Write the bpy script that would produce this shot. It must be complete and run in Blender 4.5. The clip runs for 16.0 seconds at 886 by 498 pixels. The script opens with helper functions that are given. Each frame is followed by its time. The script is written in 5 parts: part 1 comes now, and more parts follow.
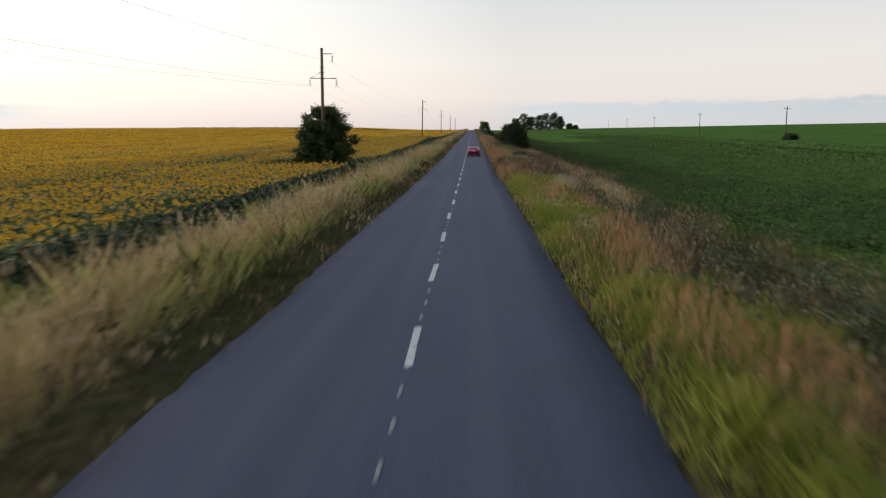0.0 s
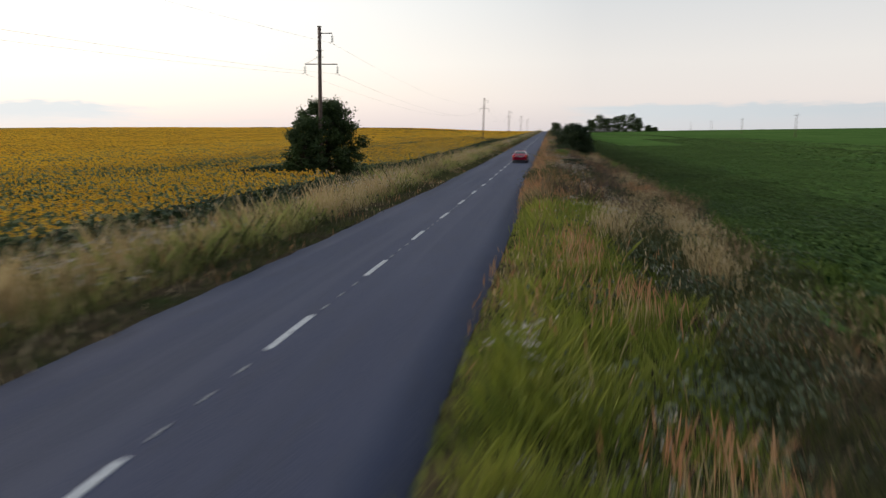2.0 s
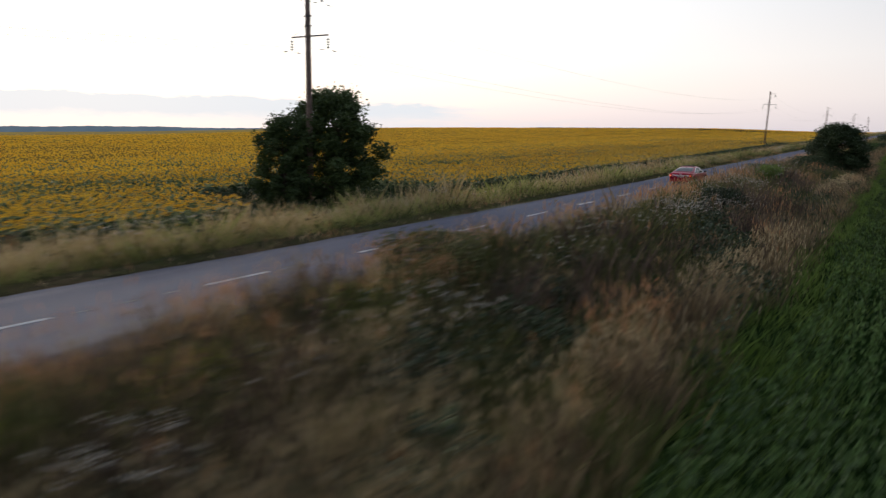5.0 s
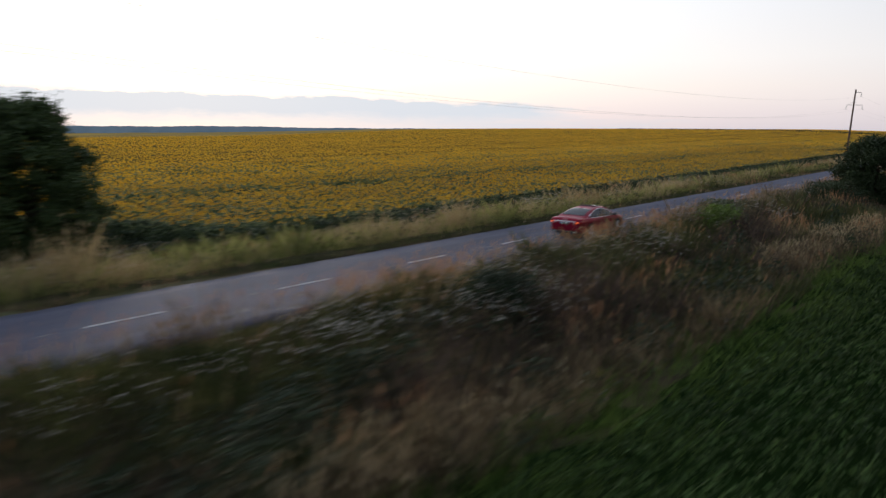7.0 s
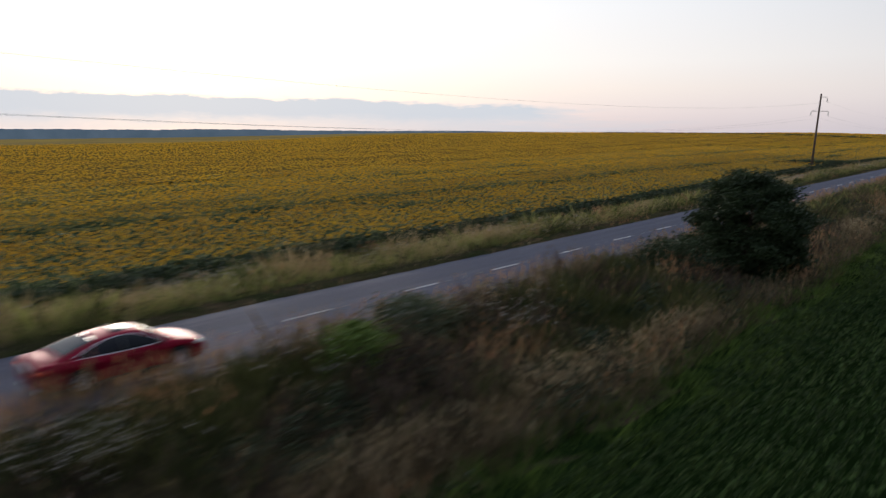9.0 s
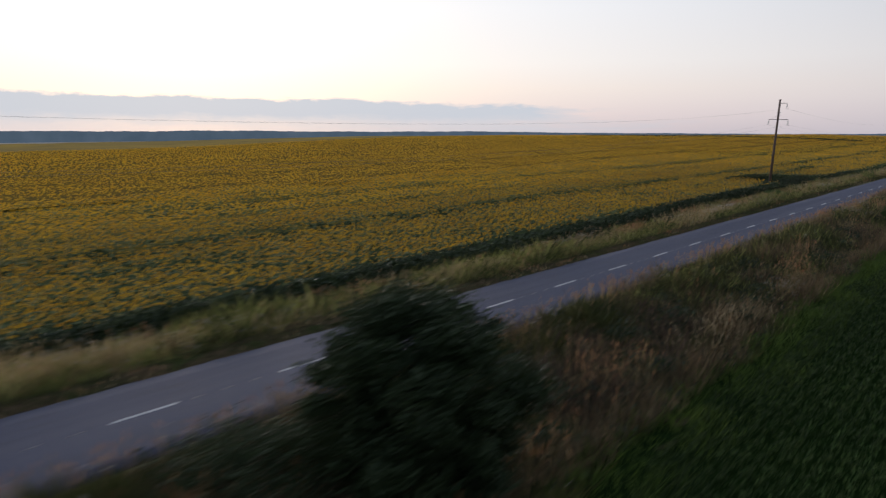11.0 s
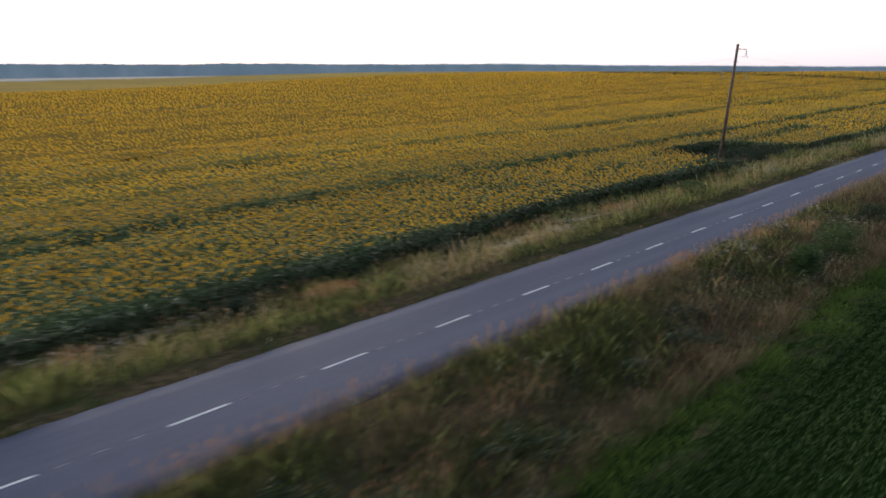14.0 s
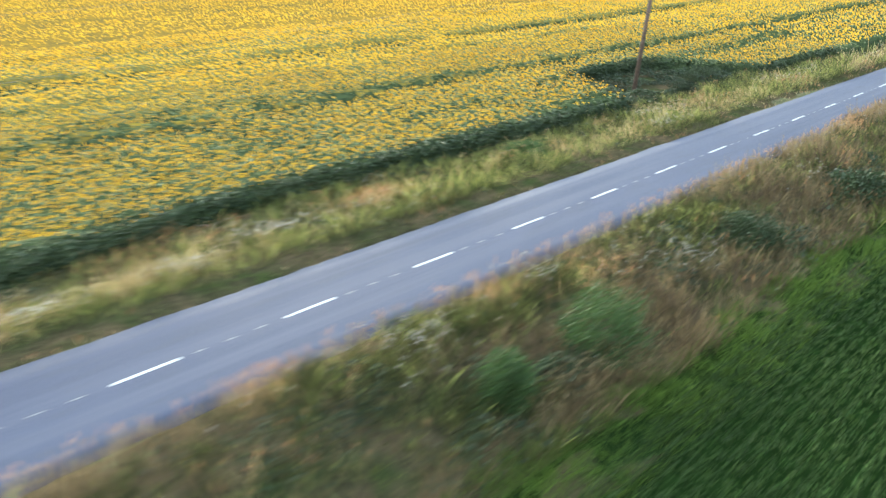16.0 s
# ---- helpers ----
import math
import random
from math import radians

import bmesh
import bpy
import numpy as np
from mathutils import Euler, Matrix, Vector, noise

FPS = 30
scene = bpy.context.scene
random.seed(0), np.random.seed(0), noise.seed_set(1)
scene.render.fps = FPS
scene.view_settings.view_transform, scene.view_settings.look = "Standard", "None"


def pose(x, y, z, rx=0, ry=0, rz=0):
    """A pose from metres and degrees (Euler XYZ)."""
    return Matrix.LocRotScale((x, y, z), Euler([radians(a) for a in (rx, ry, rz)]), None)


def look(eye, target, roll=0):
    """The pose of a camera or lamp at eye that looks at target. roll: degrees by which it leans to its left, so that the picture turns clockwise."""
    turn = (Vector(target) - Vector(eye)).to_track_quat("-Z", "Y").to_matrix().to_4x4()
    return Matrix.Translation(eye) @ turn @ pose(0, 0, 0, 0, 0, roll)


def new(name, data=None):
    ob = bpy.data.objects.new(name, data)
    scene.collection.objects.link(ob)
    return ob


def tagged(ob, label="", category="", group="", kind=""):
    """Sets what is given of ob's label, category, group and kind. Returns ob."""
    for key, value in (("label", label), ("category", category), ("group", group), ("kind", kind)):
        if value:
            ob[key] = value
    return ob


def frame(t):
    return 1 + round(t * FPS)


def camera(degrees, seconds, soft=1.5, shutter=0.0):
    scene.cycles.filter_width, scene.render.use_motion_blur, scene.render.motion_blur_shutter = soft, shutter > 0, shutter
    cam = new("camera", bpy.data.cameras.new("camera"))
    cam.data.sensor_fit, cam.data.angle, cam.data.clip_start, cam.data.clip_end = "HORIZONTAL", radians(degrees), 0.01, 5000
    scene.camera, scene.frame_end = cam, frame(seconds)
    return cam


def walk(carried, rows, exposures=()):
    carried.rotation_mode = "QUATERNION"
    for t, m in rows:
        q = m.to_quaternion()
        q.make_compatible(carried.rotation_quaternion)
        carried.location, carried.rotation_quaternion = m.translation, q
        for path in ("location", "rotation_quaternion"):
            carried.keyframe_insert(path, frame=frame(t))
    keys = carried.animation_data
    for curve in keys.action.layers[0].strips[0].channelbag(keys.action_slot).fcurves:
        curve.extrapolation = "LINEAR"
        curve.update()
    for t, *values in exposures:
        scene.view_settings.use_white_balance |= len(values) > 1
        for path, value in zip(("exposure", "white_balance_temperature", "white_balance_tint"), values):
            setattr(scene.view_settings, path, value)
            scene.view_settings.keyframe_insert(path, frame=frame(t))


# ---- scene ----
cam = camera(65.45, 16.0, soft=1.25, shutter=0.85)
PATH = [
    (0.0, (0.972, 2.084, 3.388), (0.541, 11.940, 1.750), -0.41),
    (0.5, (1.157, 6.454, 3.389), (0.737, 16.312, 1.762), -0.14),
    (1.0, (1.815, 10.740, 3.414), (1.368, 20.598, 1.792), 0.00),
    (1.5, (2.965, 15.116, 3.435), (2.091, 24.945, 1.818), 0.06),
    (2.0, (4.372, 19.654, 3.402), (2.891, 29.410, 1.784), -0.00),
    (2.5, (6.026, 24.382, 3.348), (3.827, 34.004, 1.742), -0.09),
    (3.0, (7.870, 29.236, 3.283), (4.985, 38.677, 1.688), -0.12),
    (5.5, (16.002, 54.140, 4.200), (10.163, 62.091, 2.558), 0.42),
    (6.0, (17.112, 59.648, 4.553), (11.084, 67.455, 2.905), 0.47),
    (6.5, (17.906, 65.345, 4.833), (11.562, 72.899, 3.191), 0.50),
    (7.0, (18.552, 71.029, 5.199), (11.977, 78.383, 3.557), 0.39),
    (7.5, (19.107, 76.641, 5.648), (12.472, 83.939, 3.995), 0.35),
    (8.0, (19.523, 82.463, 5.949), (12.879, 89.763, 4.346), 0.50),
    (8.5, (19.859, 88.201, 6.420), (13.225, 95.508, 4.805), 0.33),
    (9.0, (20.179, 93.877, 6.965), (13.564, 101.200, 5.351), 0.20),
    (9.5, (20.428, 99.773, 7.533), (13.819, 107.100, 5.912), 0.22),
    (10.0, (20.420, 105.935, 8.102), (13.820, 113.269, 6.470), 0.11),
    (12.5, (20.529, 135.729, 10.682), (13.736, 142.890, 9.075), 0.03),
    (13.0, (20.504, 141.641, 11.254), (13.644, 148.704, 9.508), 0.04),
    (13.5, (20.535, 147.737, 11.770), (13.652, 154.674, 9.647), 0.02),
    (14.0, (20.500, 154.007, 12.228), (13.609, 160.796, 9.695), -0.03),
    (14.5, (20.360, 160.627, 12.590), (13.482, 167.268, 9.659), -0.01),
    (15.0, (20.015, 167.398, 12.958), (13.168, 173.882, 9.631), 0.14),
    (15.5, (19.762, 174.258, 13.371), (12.975, 180.570, 9.618), 0.15),
    (16.0, (19.562, 181.454, 13.687), (12.828, 187.620, 9.610), 0.39),
]
EXPOSURES = [(0.0, 0.38, 6800, 8), (3.0, 0.38, 6800, 8), (5.5, 0.36, 6480, 11), (6.5, 0.28, 6380, 11), (8.0, 0.14, 6330, 11), (10.0, 0.03, 6320, 11), (12.5, -0.12, 6200, 14), (13.0, -0.12, 6200, 14), (13.5, 0.16, 6280, 13), (14.0, 0.68, 6350, 10), (14.5, 1.48, 6350, 3), (15.0, 2.14, 6300, -2), (15.5, 2.54, 6300, -4), (16.0, 2.68, 6300, -5)]
walk(cam, [(t, look(eye, target, roll)) for t, eye, target, roll in PATH], EXPOSURES)


# world, sun and exposure
SUN_AZ = 62.0          # degrees left of the road's direction
world = bpy.data.worlds.new("dusk_sky")
scene.world = world
world.use_nodes = True
wn, wl = world.node_tree.nodes, world.node_tree.links
wn.clear()


def wnode(kind, **sets):
    n = wn.new(kind)
    for k, v in sets.items():
        n.inputs[k].default_value = v
    return n


def wmath(op, a, b=None, c=None):
    n = wn.new("ShaderNodeMath")
    n.operation = op
    for i, v in enumerate((a, b, c)):
        if v is None:
            continue
        if isinstance(v, (int, float)):
            n.inputs[i].default_value = v
        else:
            wl.new(v, n.inputs[i])
    return n.outputs[0]


def wramp(fac, stops):
    n = wn.new("ShaderNodeValToRGB")
    while len(n.color_ramp.elements) < len(stops):
        n.color_ramp.elements.new(0.5)
    for e, (p, c) in zip(n.color_ramp.elements, stops):
        e.position, e.color = p, (*c, 1)
    wl.new(fac, n.inputs[0])
    return n.outputs[0]


def wmix(fac, a, b):
    n = wn.new("ShaderNodeMix")
    n.data_type = "RGBA"
    for s, v in ((n.inputs[0], fac), (n.inputs[6], a), (n.inputs[7], b)):
        if isinstance(v, (int, float)):
            s.default_value = v
        elif isinstance(v, tuple):
            s.default_value = (*v, 1)
        else:
            wl.new(v, s)
    return n.outputs[2]


sky = wn.new("ShaderNodeTexSky")
sky.sky_type, sky.sun_disc = "NISHITA", False
sky.sun_elevation, sky.sun_rotation = radians(9.0), radians(-SUN_AZ)
sky.air_density, sky.dust_density = 1.0, 1.5
tc = wn.new("ShaderNodeTexCoord")
sep = wn.new("ShaderNodeSeparateXYZ")
wl.new(tc.outputs["Generated"], sep.inputs[0])
dx, dy, dz = sep.outputs
# closeness to the sunset's azimuth, 0 to 1
sx, sy = -math.sin(radians(SUN_AZ)), math.cos(radians(SUN_AZ))
near_sun = wmath("MULTIPLY_ADD", wmath("ADD", wmath("MULTIPLY", dx, sx), wmath("MULTIPLY", dy, sy)), 0.5, 0.5)
up = wmath("MAXIMUM", dz, 0.0)
SKY_WARM = [(0.0, (0.60, 0.54, 0.58)), (0.03, (0.76, 0.66, 0.66)), (0.065, (0.90, 0.80, 0.73)), (0.10, (0.94, 0.89, 0.84)), (0.17, (0.94, 0.93, 0.92)), (0.34, (0.86, 0.88, 0.92)), (0.55, (0.62, 0.68, 0.79)), (1.0, (0.45, 0.52, 0.66))]
SKY_COOL = [(0.0, (0.50, 0.47, 0.51)), (0.05, (0.61, 0.57, 0.58)), (0.10, (0.61, 0.59, 0.60)), (0.18, (0.525, 0.54, 0.575)), (0.34, (0.46, 0.495, 0.565)), (0.55, (0.48, 0.54, 0.65)), (1.0, (0.45, 0.52, 0.66))]
grad = wmix(wramp(near_sun, [(0.71, (0, 0, 0)), (0.98, (1, 1, 1))]), wramp(up, SKY_COOL), wramp(up, SKY_WARM))
dim = wn.new("ShaderNodeMix")
dim.data_type, dim.blend_type = "RGBA", "MULTIPLY"
dim.inputs[0].default_value = 1.0
wl.new(grad, dim.inputs[6])
wl.new(wramp(near_sun, [(0.0, (0.30, 0.32, 0.38)), (0.28, (0.45, 0.48, 0.55)), (0.46, (1, 1, 1))]), dim.inputs[7])
grad = dim.outputs[2]
# a low bank of grey-blue cloud along the horizon
mapn = wn.new("ShaderNodeMapping")
mapn.inputs["Scale"].default_value = (5.0, 5.0, 55.0)
wl.new(tc.outputs["Generated"], mapn.inputs[0])
cn = wnode("ShaderNodeTexNoise", Scale=1.2, Detail=6.0, Roughness=0.66)
mapc = wn.new("ShaderNodeMapping")
mapc.inputs["Scale"].default_value = (15.0, 15.0, 60.0)
wl.new(tc.outputs["Generated"], mapc.inputs[0])
wl.new(mapc.outputs[0], cn.inputs["Vector"])
az = wmath("MULTIPLY_ADD", wmath("ARCTAN2", wmath("MULTIPLY", dx, -1.0), dy), 0.5 / math.pi, 0.5)
grey = lambda *stops: [(p, (v, v, v)) for p, v in stops]
# how far up the cloud reaches, and how closed it is, round the horizon
top = wmath("MULTIPLY", wramp(az, grey((0.0, 0.4), (0.49, 0.42), (0.545, 0.20), (0.575, 0.33), (0.60, 0.44), (0.65, 0.52), (0.72, 0.56), (1.0, 0.5))), 0.1)
cover = wramp(az, grey((0.0, 0.7), (0.40, 0.75), (0.480, 0.80), (0.505, 0.10), (0.545, 0.10), (0.565, 0.38), (0.582, 0.52), (0.602, 0.82), (0.66, 1.0), (1.0, 0.8)))
ragged = wmath("MULTIPLY_ADD", wmath("SUBTRACT", cn.outputs[0], 0.5), 0.024, up)
below = wn.new("ShaderNodeMapRange")
below.inputs[1].default_value, below.inputs[2].default_value, below.inputs[3].default_value, below.inputs[4].default_value = -0.0035, 0.0015, 1.0, 0.0
wl.new(wmath("SUBTRACT", ragged, top), below.inputs[0])
base = wramp(ragged, grey((0.004, 0.50), (0.018, 0.72), (0.030, 1.0)))
cn2 = wnode("ShaderNodeTexNoise", Scale=0.9, Detail=6.0, Roughness=0.6)
wl.new(mapn.outputs[0], cn2.inputs["Vector"])
closed = wmath("MINIMUM", wmath("MAXIMUM", wmath("MULTIPLY", wmath("ADD", wmath("MULTIPLY_ADD", cn2.outputs[0], 1.1, -0.95), cover), 3.2), 0.0), 1.0)
bank = wmath("MULTIPLY", wmath("MULTIPLY", below.outputs[0], base), wmath("MULTIPLY", closed, 0.9))
both = wn.new("ShaderNodeMix")
both.data_type, both.blend_type = "RGBA", "ADD"
both.clamp_result = False
both.inputs[0].default_value = 0.010
wl.new(grad, both.inputs[6])
wl.new(sky.outputs[0], both.inputs[7])
cloud = wmix(wramp(near_sun, [(0.5, (0, 0, 0)), (0.95, (1, 1, 1))]), (0.43, 0.48, 0.535), (0.60, 0.645, 0.69))
col = wmix(bank, both.outputs[2], cloud)
bg, wout = wnode("ShaderNodeBackground", Strength=1.0), wn.new("ShaderNodeOutputWorld")
wl.new(col, bg.inputs[0])
wl.new(bg.outputs[0], wout.inputs[0])

sun = new("sun", bpy.data.lights.new("sun", "SUN"))
sun.data.energy, sun.data.angle, sun.data.color = 1.5, radians(26), (1.0, 0.86, 0.72)
sun.matrix_world = look((sx * 50, sy * 50, 8), (0, 0, 0))


# ---- materials ----
def material(name, rough=0.7, metal=0.0, spec=0.5):
    m = bpy.data.materials.new(name)
    m.use_nodes = True
    b = m.node_tree.nodes["Principled BSDF"]
    b.inputs["Roughness"].default_value, b.inputs["Metallic"].default_value = rough, metal
    b.inputs["Specular IOR Level"].default_value = spec
    return m, m.node_tree.nodes, m.node_tree.links, b


def plain(name, color, rough=0.5, metal=0.0, glow=0.0, noise_amount=0.12, scale=6.0, coat=0.0, spec=0.5):
    """One colour with a little uneven wear."""
    m, n, l, b = material(name, rough, metal, spec)
    t = n.new("ShaderNodeTexNoise")
    t.inputs["Scale"].default_value, t.inputs["Detail"].default_value = scale, 4
    c = n.new("ShaderNodeTexCoord")
    l.new(c.outputs["Object"], t.inputs["Vector"])
    r = n.new("ShaderNodeValToRGB")
    r.color_ramp.elements[0].position, r.color_ramp.elements[1].position = 0.3, 0.7
    r.color_ramp.elements[0].color = (*[v * (1 - noise_amount) for v in color], 1)
    r.color_ramp.elements[1].color = (*[min(1, v * (1 + noise_amount)) for v in color], 1)
    l.new(t.outputs[0], r.inputs[0])
    l.new(r.outputs[0], b.inputs["Base Color"])
    b.inputs["Coat Weight"].default_value = coat
    b.inputs["Coat Roughness"].default_value = 0.05
    if glow:
        b.inputs["Emission Color"].default_value = (*color, 1)
        b.inputs["Emission Strength"].default_value = glow
    return m


def foliage(name, stops, patches=None, patch_scale=0.25, rough=0.65, through_light=0.25, island=0.5):
    """Leaves and blades: a ramp of colours by piece, shifted in patches over the ground, and some light let through."""
    m, n, l, b = material(name, rough, 0, 0.3)
    g = n.new("ShaderNodeNewGeometry")
    t = n.new("ShaderNodeTexNoise")
    t.inputs["Scale"].default_value, t.inputs["Detail"].default_value = patch_scale, 3
    l.new(g.outputs["Position"], t.inputs["Vector"])
    a = n.new("ShaderNodeMath")
    a.operation = "MULTIPLY_ADD"
    a.inputs[1].default_value = island
    l.new(g.outputs["Random Per Island"], a.inputs[0])
    k = n.new("ShaderNodeMath")
    k.operation = "MULTIPLY_ADD"
    k.inputs[1].default_value, k.inputs[2].default_value = 1.8 * (1 - island), -0.4 * (1 - island)
    l.new(t.outputs[0], k.inputs[0])
    l.new(k.outputs[0], a.inputs[2])
    r = n.new("ShaderNodeValToRGB")
    while len(r.color_ramp.elements) < len(stops):
        r.color_ramp.elements.new(0.5)
    for e, (p, c) in zip(r.color_ramp.elements, stops):
        e.position, e.color = p, (*c, 1)
    l.new(a.outputs[0], r.inputs[0])
    l.new(r.outputs[0], b.inputs["Base Color"])
    tr = n.new("ShaderNodeBsdfTranslucent")
    l.new(r.outputs[0], tr.inputs[0])
    mx = n.new("ShaderNodeMixShader")
    mx.inputs[0].default_value = through_light
    l.new(b.outputs[0], mx.inputs[1])
    l.new(tr.outputs[0], mx.inputs[2])
    l.new(mx.outputs[0], n["Material Output"].inputs[0])
    return m


def sheet(name, layers, rough=0.9, bump=0.3, bump_scale=8.0, stretch=(1, 1, 1), spec=0.0):
    """Ground covers: layers of (scale, detail, low, high, colour) laid over one another by noise, with relief."""
    m, n, l, b = material(name, rough, 0, spec)
    c = n.new("ShaderNodeTexCoord")
    mp = n.new("ShaderNodeMapping")
    mp.inputs["Scale"].default_value = stretch
    l.new(c.outputs["Object"], mp.inputs[0])
    last = None
    for scale, detail, low, high, color, *own in layers:
        if last is None:
            last = n.new("ShaderNodeRGB").outputs[0]
            last.default_value = (*color, 1)
            continue
        t = n.new("ShaderNodeTexNoise")
        t.inputs["Scale"].default_value, t.inputs["Detail"].default_value = scale, detail
        way = mp
        if own:
            way = n.new("ShaderNodeMapping")
            way.inputs["Scale"].default_value = own[0]
            l.new(c.outputs["Object"], way.inputs[0])
        l.new(way.outputs[0], t.inputs["Vector"])
        f = n.new("ShaderNodeMapRange")
        f.inputs[1].default_value, f.inputs[2].default_value = low, high
        l.new(t.outputs[0], f.inputs[0])
        x = n.new("ShaderNodeMix")
        x.data_type = "RGBA"
        l.new(f.outputs[0], x.inputs[0])
        l.new(last, x.inputs[6])
        x.inputs[7].default_value = (*color, 1)
        last = x.outputs[2]
    l.new(last, b.inputs["Base Color"])
    t = n.new("ShaderNodeTexNoise")
    t.inputs["Scale"].default_value, t.inputs["Detail"].default_value = bump_scale, 6
    l.new(mp.outputs[0], t.inputs["Vector"])
    bp = n.new("ShaderNodeBump")
    bp.inputs["Strength"].default_value, bp.inputs["Distance"].default_value = bump, 0.2
    l.new(t.outputs[0], bp.inputs["Height"])
    l.new(bp.outputs[0], b.inputs["Normal"])
    return m


M_SOIL = sheet("soil", [(0, 0, 0, 0, (0.10, 0.085, 0.055)), (0.05, 4, 0.4, 0.6, (0.085, 0.095, 0.045)), (1.5, 5, 0.45, 0.65, (0.13, 0.11, 0.07))])
# Far straw and green fields, with pale distance haze mixed into their colours.
M_FARLAND = sheet("hazed_far_land", [(0, 0, 0, 0, (0.4715, 0.3936, 0.3289)), (0.0022, 2, 0.5, 0.56, (0.3075, 0.3247, 0.2923)), (0.004, 3, 0.55, 0.6, (0.5125, 0.4231, 0.341))], bump=0.0)
M_ASPHALT = sheet("asphalt", [(0, 0, 0, 0, (0.03888, 0.04549, 0.07862)), (0.35, 4, 0.42, 0.62, (0.054, 0.06173, 0.09884)), (2.2, 6, 0.5, 0.75, (0.0432, 0.04657, 0.06739)), (1.4, 4, 0.47, 0.68, (0.06696, 0.07364, 0.1056), (1, 0.012, 1)), (0.9, 3, 0.55, 0.72, (0.03672, 0.04115, 0.0629), (1, 0.03, 1)), (70, 2, 0.35, 0.75, (0.0756, 0.08122, 0.1123))], rough=0.78, bump=0.12, bump_scale=60, stretch=(1, 0.22, 1), spec=0.12)
M_PAINT = sheet("road_paint", [(0, 0, 0, 0, (0.528, 0.528, 0.512)), (5, 5, 0.52, 0.68, (0.256, 0.256, 0.264)), (30, 3, 0.55, 0.7, (0.16, 0.16, 0.168))], rough=0.7, bump=0.1, bump_scale=50)
M_OLD_PAINT = sheet("old_road_paint", [(0, 0, 0, 0, (0.30, 0.30, 0.30)), (9, 5, 0.45, 0.62, (0.14, 0.14, 0.145))], rough=0.75, bump=0.1, bump_scale=50)
M_VERGE = sheet("verge_turf", [(0, 0, 0, 0, (0.050, 0.046, 0.024)), (0.35, 4, 0.42, 0.6, (0.085, 0.062, 0.036)), (0.6, 4, 0.52, 0.66, (0.035, 0.045, 0.016)), (3, 5, 0.45, 0.7, (0.028, 0.026, 0.015))], bump=0.8, bump_scale=4)
M_SUN_SHEET = sheet("sunflower_far", [(0, 0, 0, 0, (0.1377, 0.09656, 0.02992)), (0.03, 3, 0.42, 0.62, (0.1683, 0.1104, 0.02805)), (1.1, 4, 0.42, 0.60, (0.2754, 0.161, 0.02057)), (0.25, 4, 0.54, 0.72, (0.1326, 0.09656, 0.02992)), (4.0, 3, 0.54, 0.68, (0.0816, 0.07176, 0.03179))], bump=0.35, bump_scale=1.6, stretch=(1.0, 0.6, 1))
M_SUN_MID = sheet("sunflower_mid", [(0, 0, 0, 0, (0.1013, 0.1014, 0.0408)), (2.5, 4, 0.42, 0.58, (0.2295, 0.1625, 0.0288))], bump=0.8, bump_scale=3)
# Sunflowers towards the horizon: haze is put in by lightening the colour.
M_SUN_HORIZON = sheet("sunflower_horizon_haze", [(0, 0, 0, 0, (0.30, 0.215, 0.075)), (0.012, 3, 0.42, 0.62, (0.36, 0.25, 0.07)), (0.1, 4, 0.5, 0.7, (0.24, 0.18, 0.07))], bump=0.1, bump_scale=1.6, stretch=(1.0, 0.6, 1))
# Leaf layer below the heads, its green darkened to carry the shade there.
M_SUN_SHADE = sheet("sunflower_under_shade", [(0, 0, 0, 0, (0.03375, 0.04725, 0.021)), (2, 4, 0.4, 0.6, (0.063, 0.08213, 0.03675))], bump=1.0, bump_scale=3)
M_CROP_SHEET = sheet("crop_far", [(0, 0, 0, 0, (0.0728, 0.1326, 0.0325)), (0.02, 3, 0.42, 0.62, (0.091, 0.1534, 0.0403)), (0.12, 4, 0.5, 0.7, (0.0585, 0.1118, 0.0286)), (2.2, 4, 0.5, 0.7, (0.0442, 0.0884, 0.0234))], bump=0.3, bump_scale=3.0, stretch=(1.6, 0.5, 1))
# Near-black green sheet that stands for the shade between the crop rows.
M_CROP_SHADE = sheet("crop_row_shade", [(0, 0, 0, 0, (0.009, 0.018, 0.005)), (2.2, 4, 0.5, 0.7, (0.015, 0.030, 0.008))], bump=0.8, bump_scale=3.0)
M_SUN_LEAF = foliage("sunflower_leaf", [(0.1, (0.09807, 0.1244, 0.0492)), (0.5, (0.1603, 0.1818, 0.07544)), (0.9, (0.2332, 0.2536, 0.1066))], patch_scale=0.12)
M_PETAL = foliage("sunflower_petal", [(0.1, (0.6774, 0.329, 0.0126)), (0.5, (0.7832, 0.4281, 0.018)), (0.9, (0.8467, 0.5117, 0.0288))], patch_scale=0.1, through_light=0.25)
# Darker copy of the sunflower leaf, with the field edge's shade in its colour.
M_SUN_FLANK_SHADE = foliage("sunflower_flank_shade", [(0.1, (0.017, 0.03, 0.01105)), (0.5, (0.031, 0.05, 0.01785)), (0.9, (0.058, 0.08, 0.0289))], patch_scale=0.3, through_light=0.12)
M_DISC = plain("sunflower_disc", (0.075, 0.042, 0.015), 0.9)
# One crop's leaf twice: a lit copy, then a darker one for the near rows.
M_CROP_LIT = foliage("crop_leaf_lit", rough=0.9, stops=[(0.1, (0.0357, 0.068, 0.0136)), (0.5, (0.0612, 0.1105, 0.0238)), (0.9, (0.0935, 0.1487, 0.0357))], patch_scale=0.15, through_light=0.2)
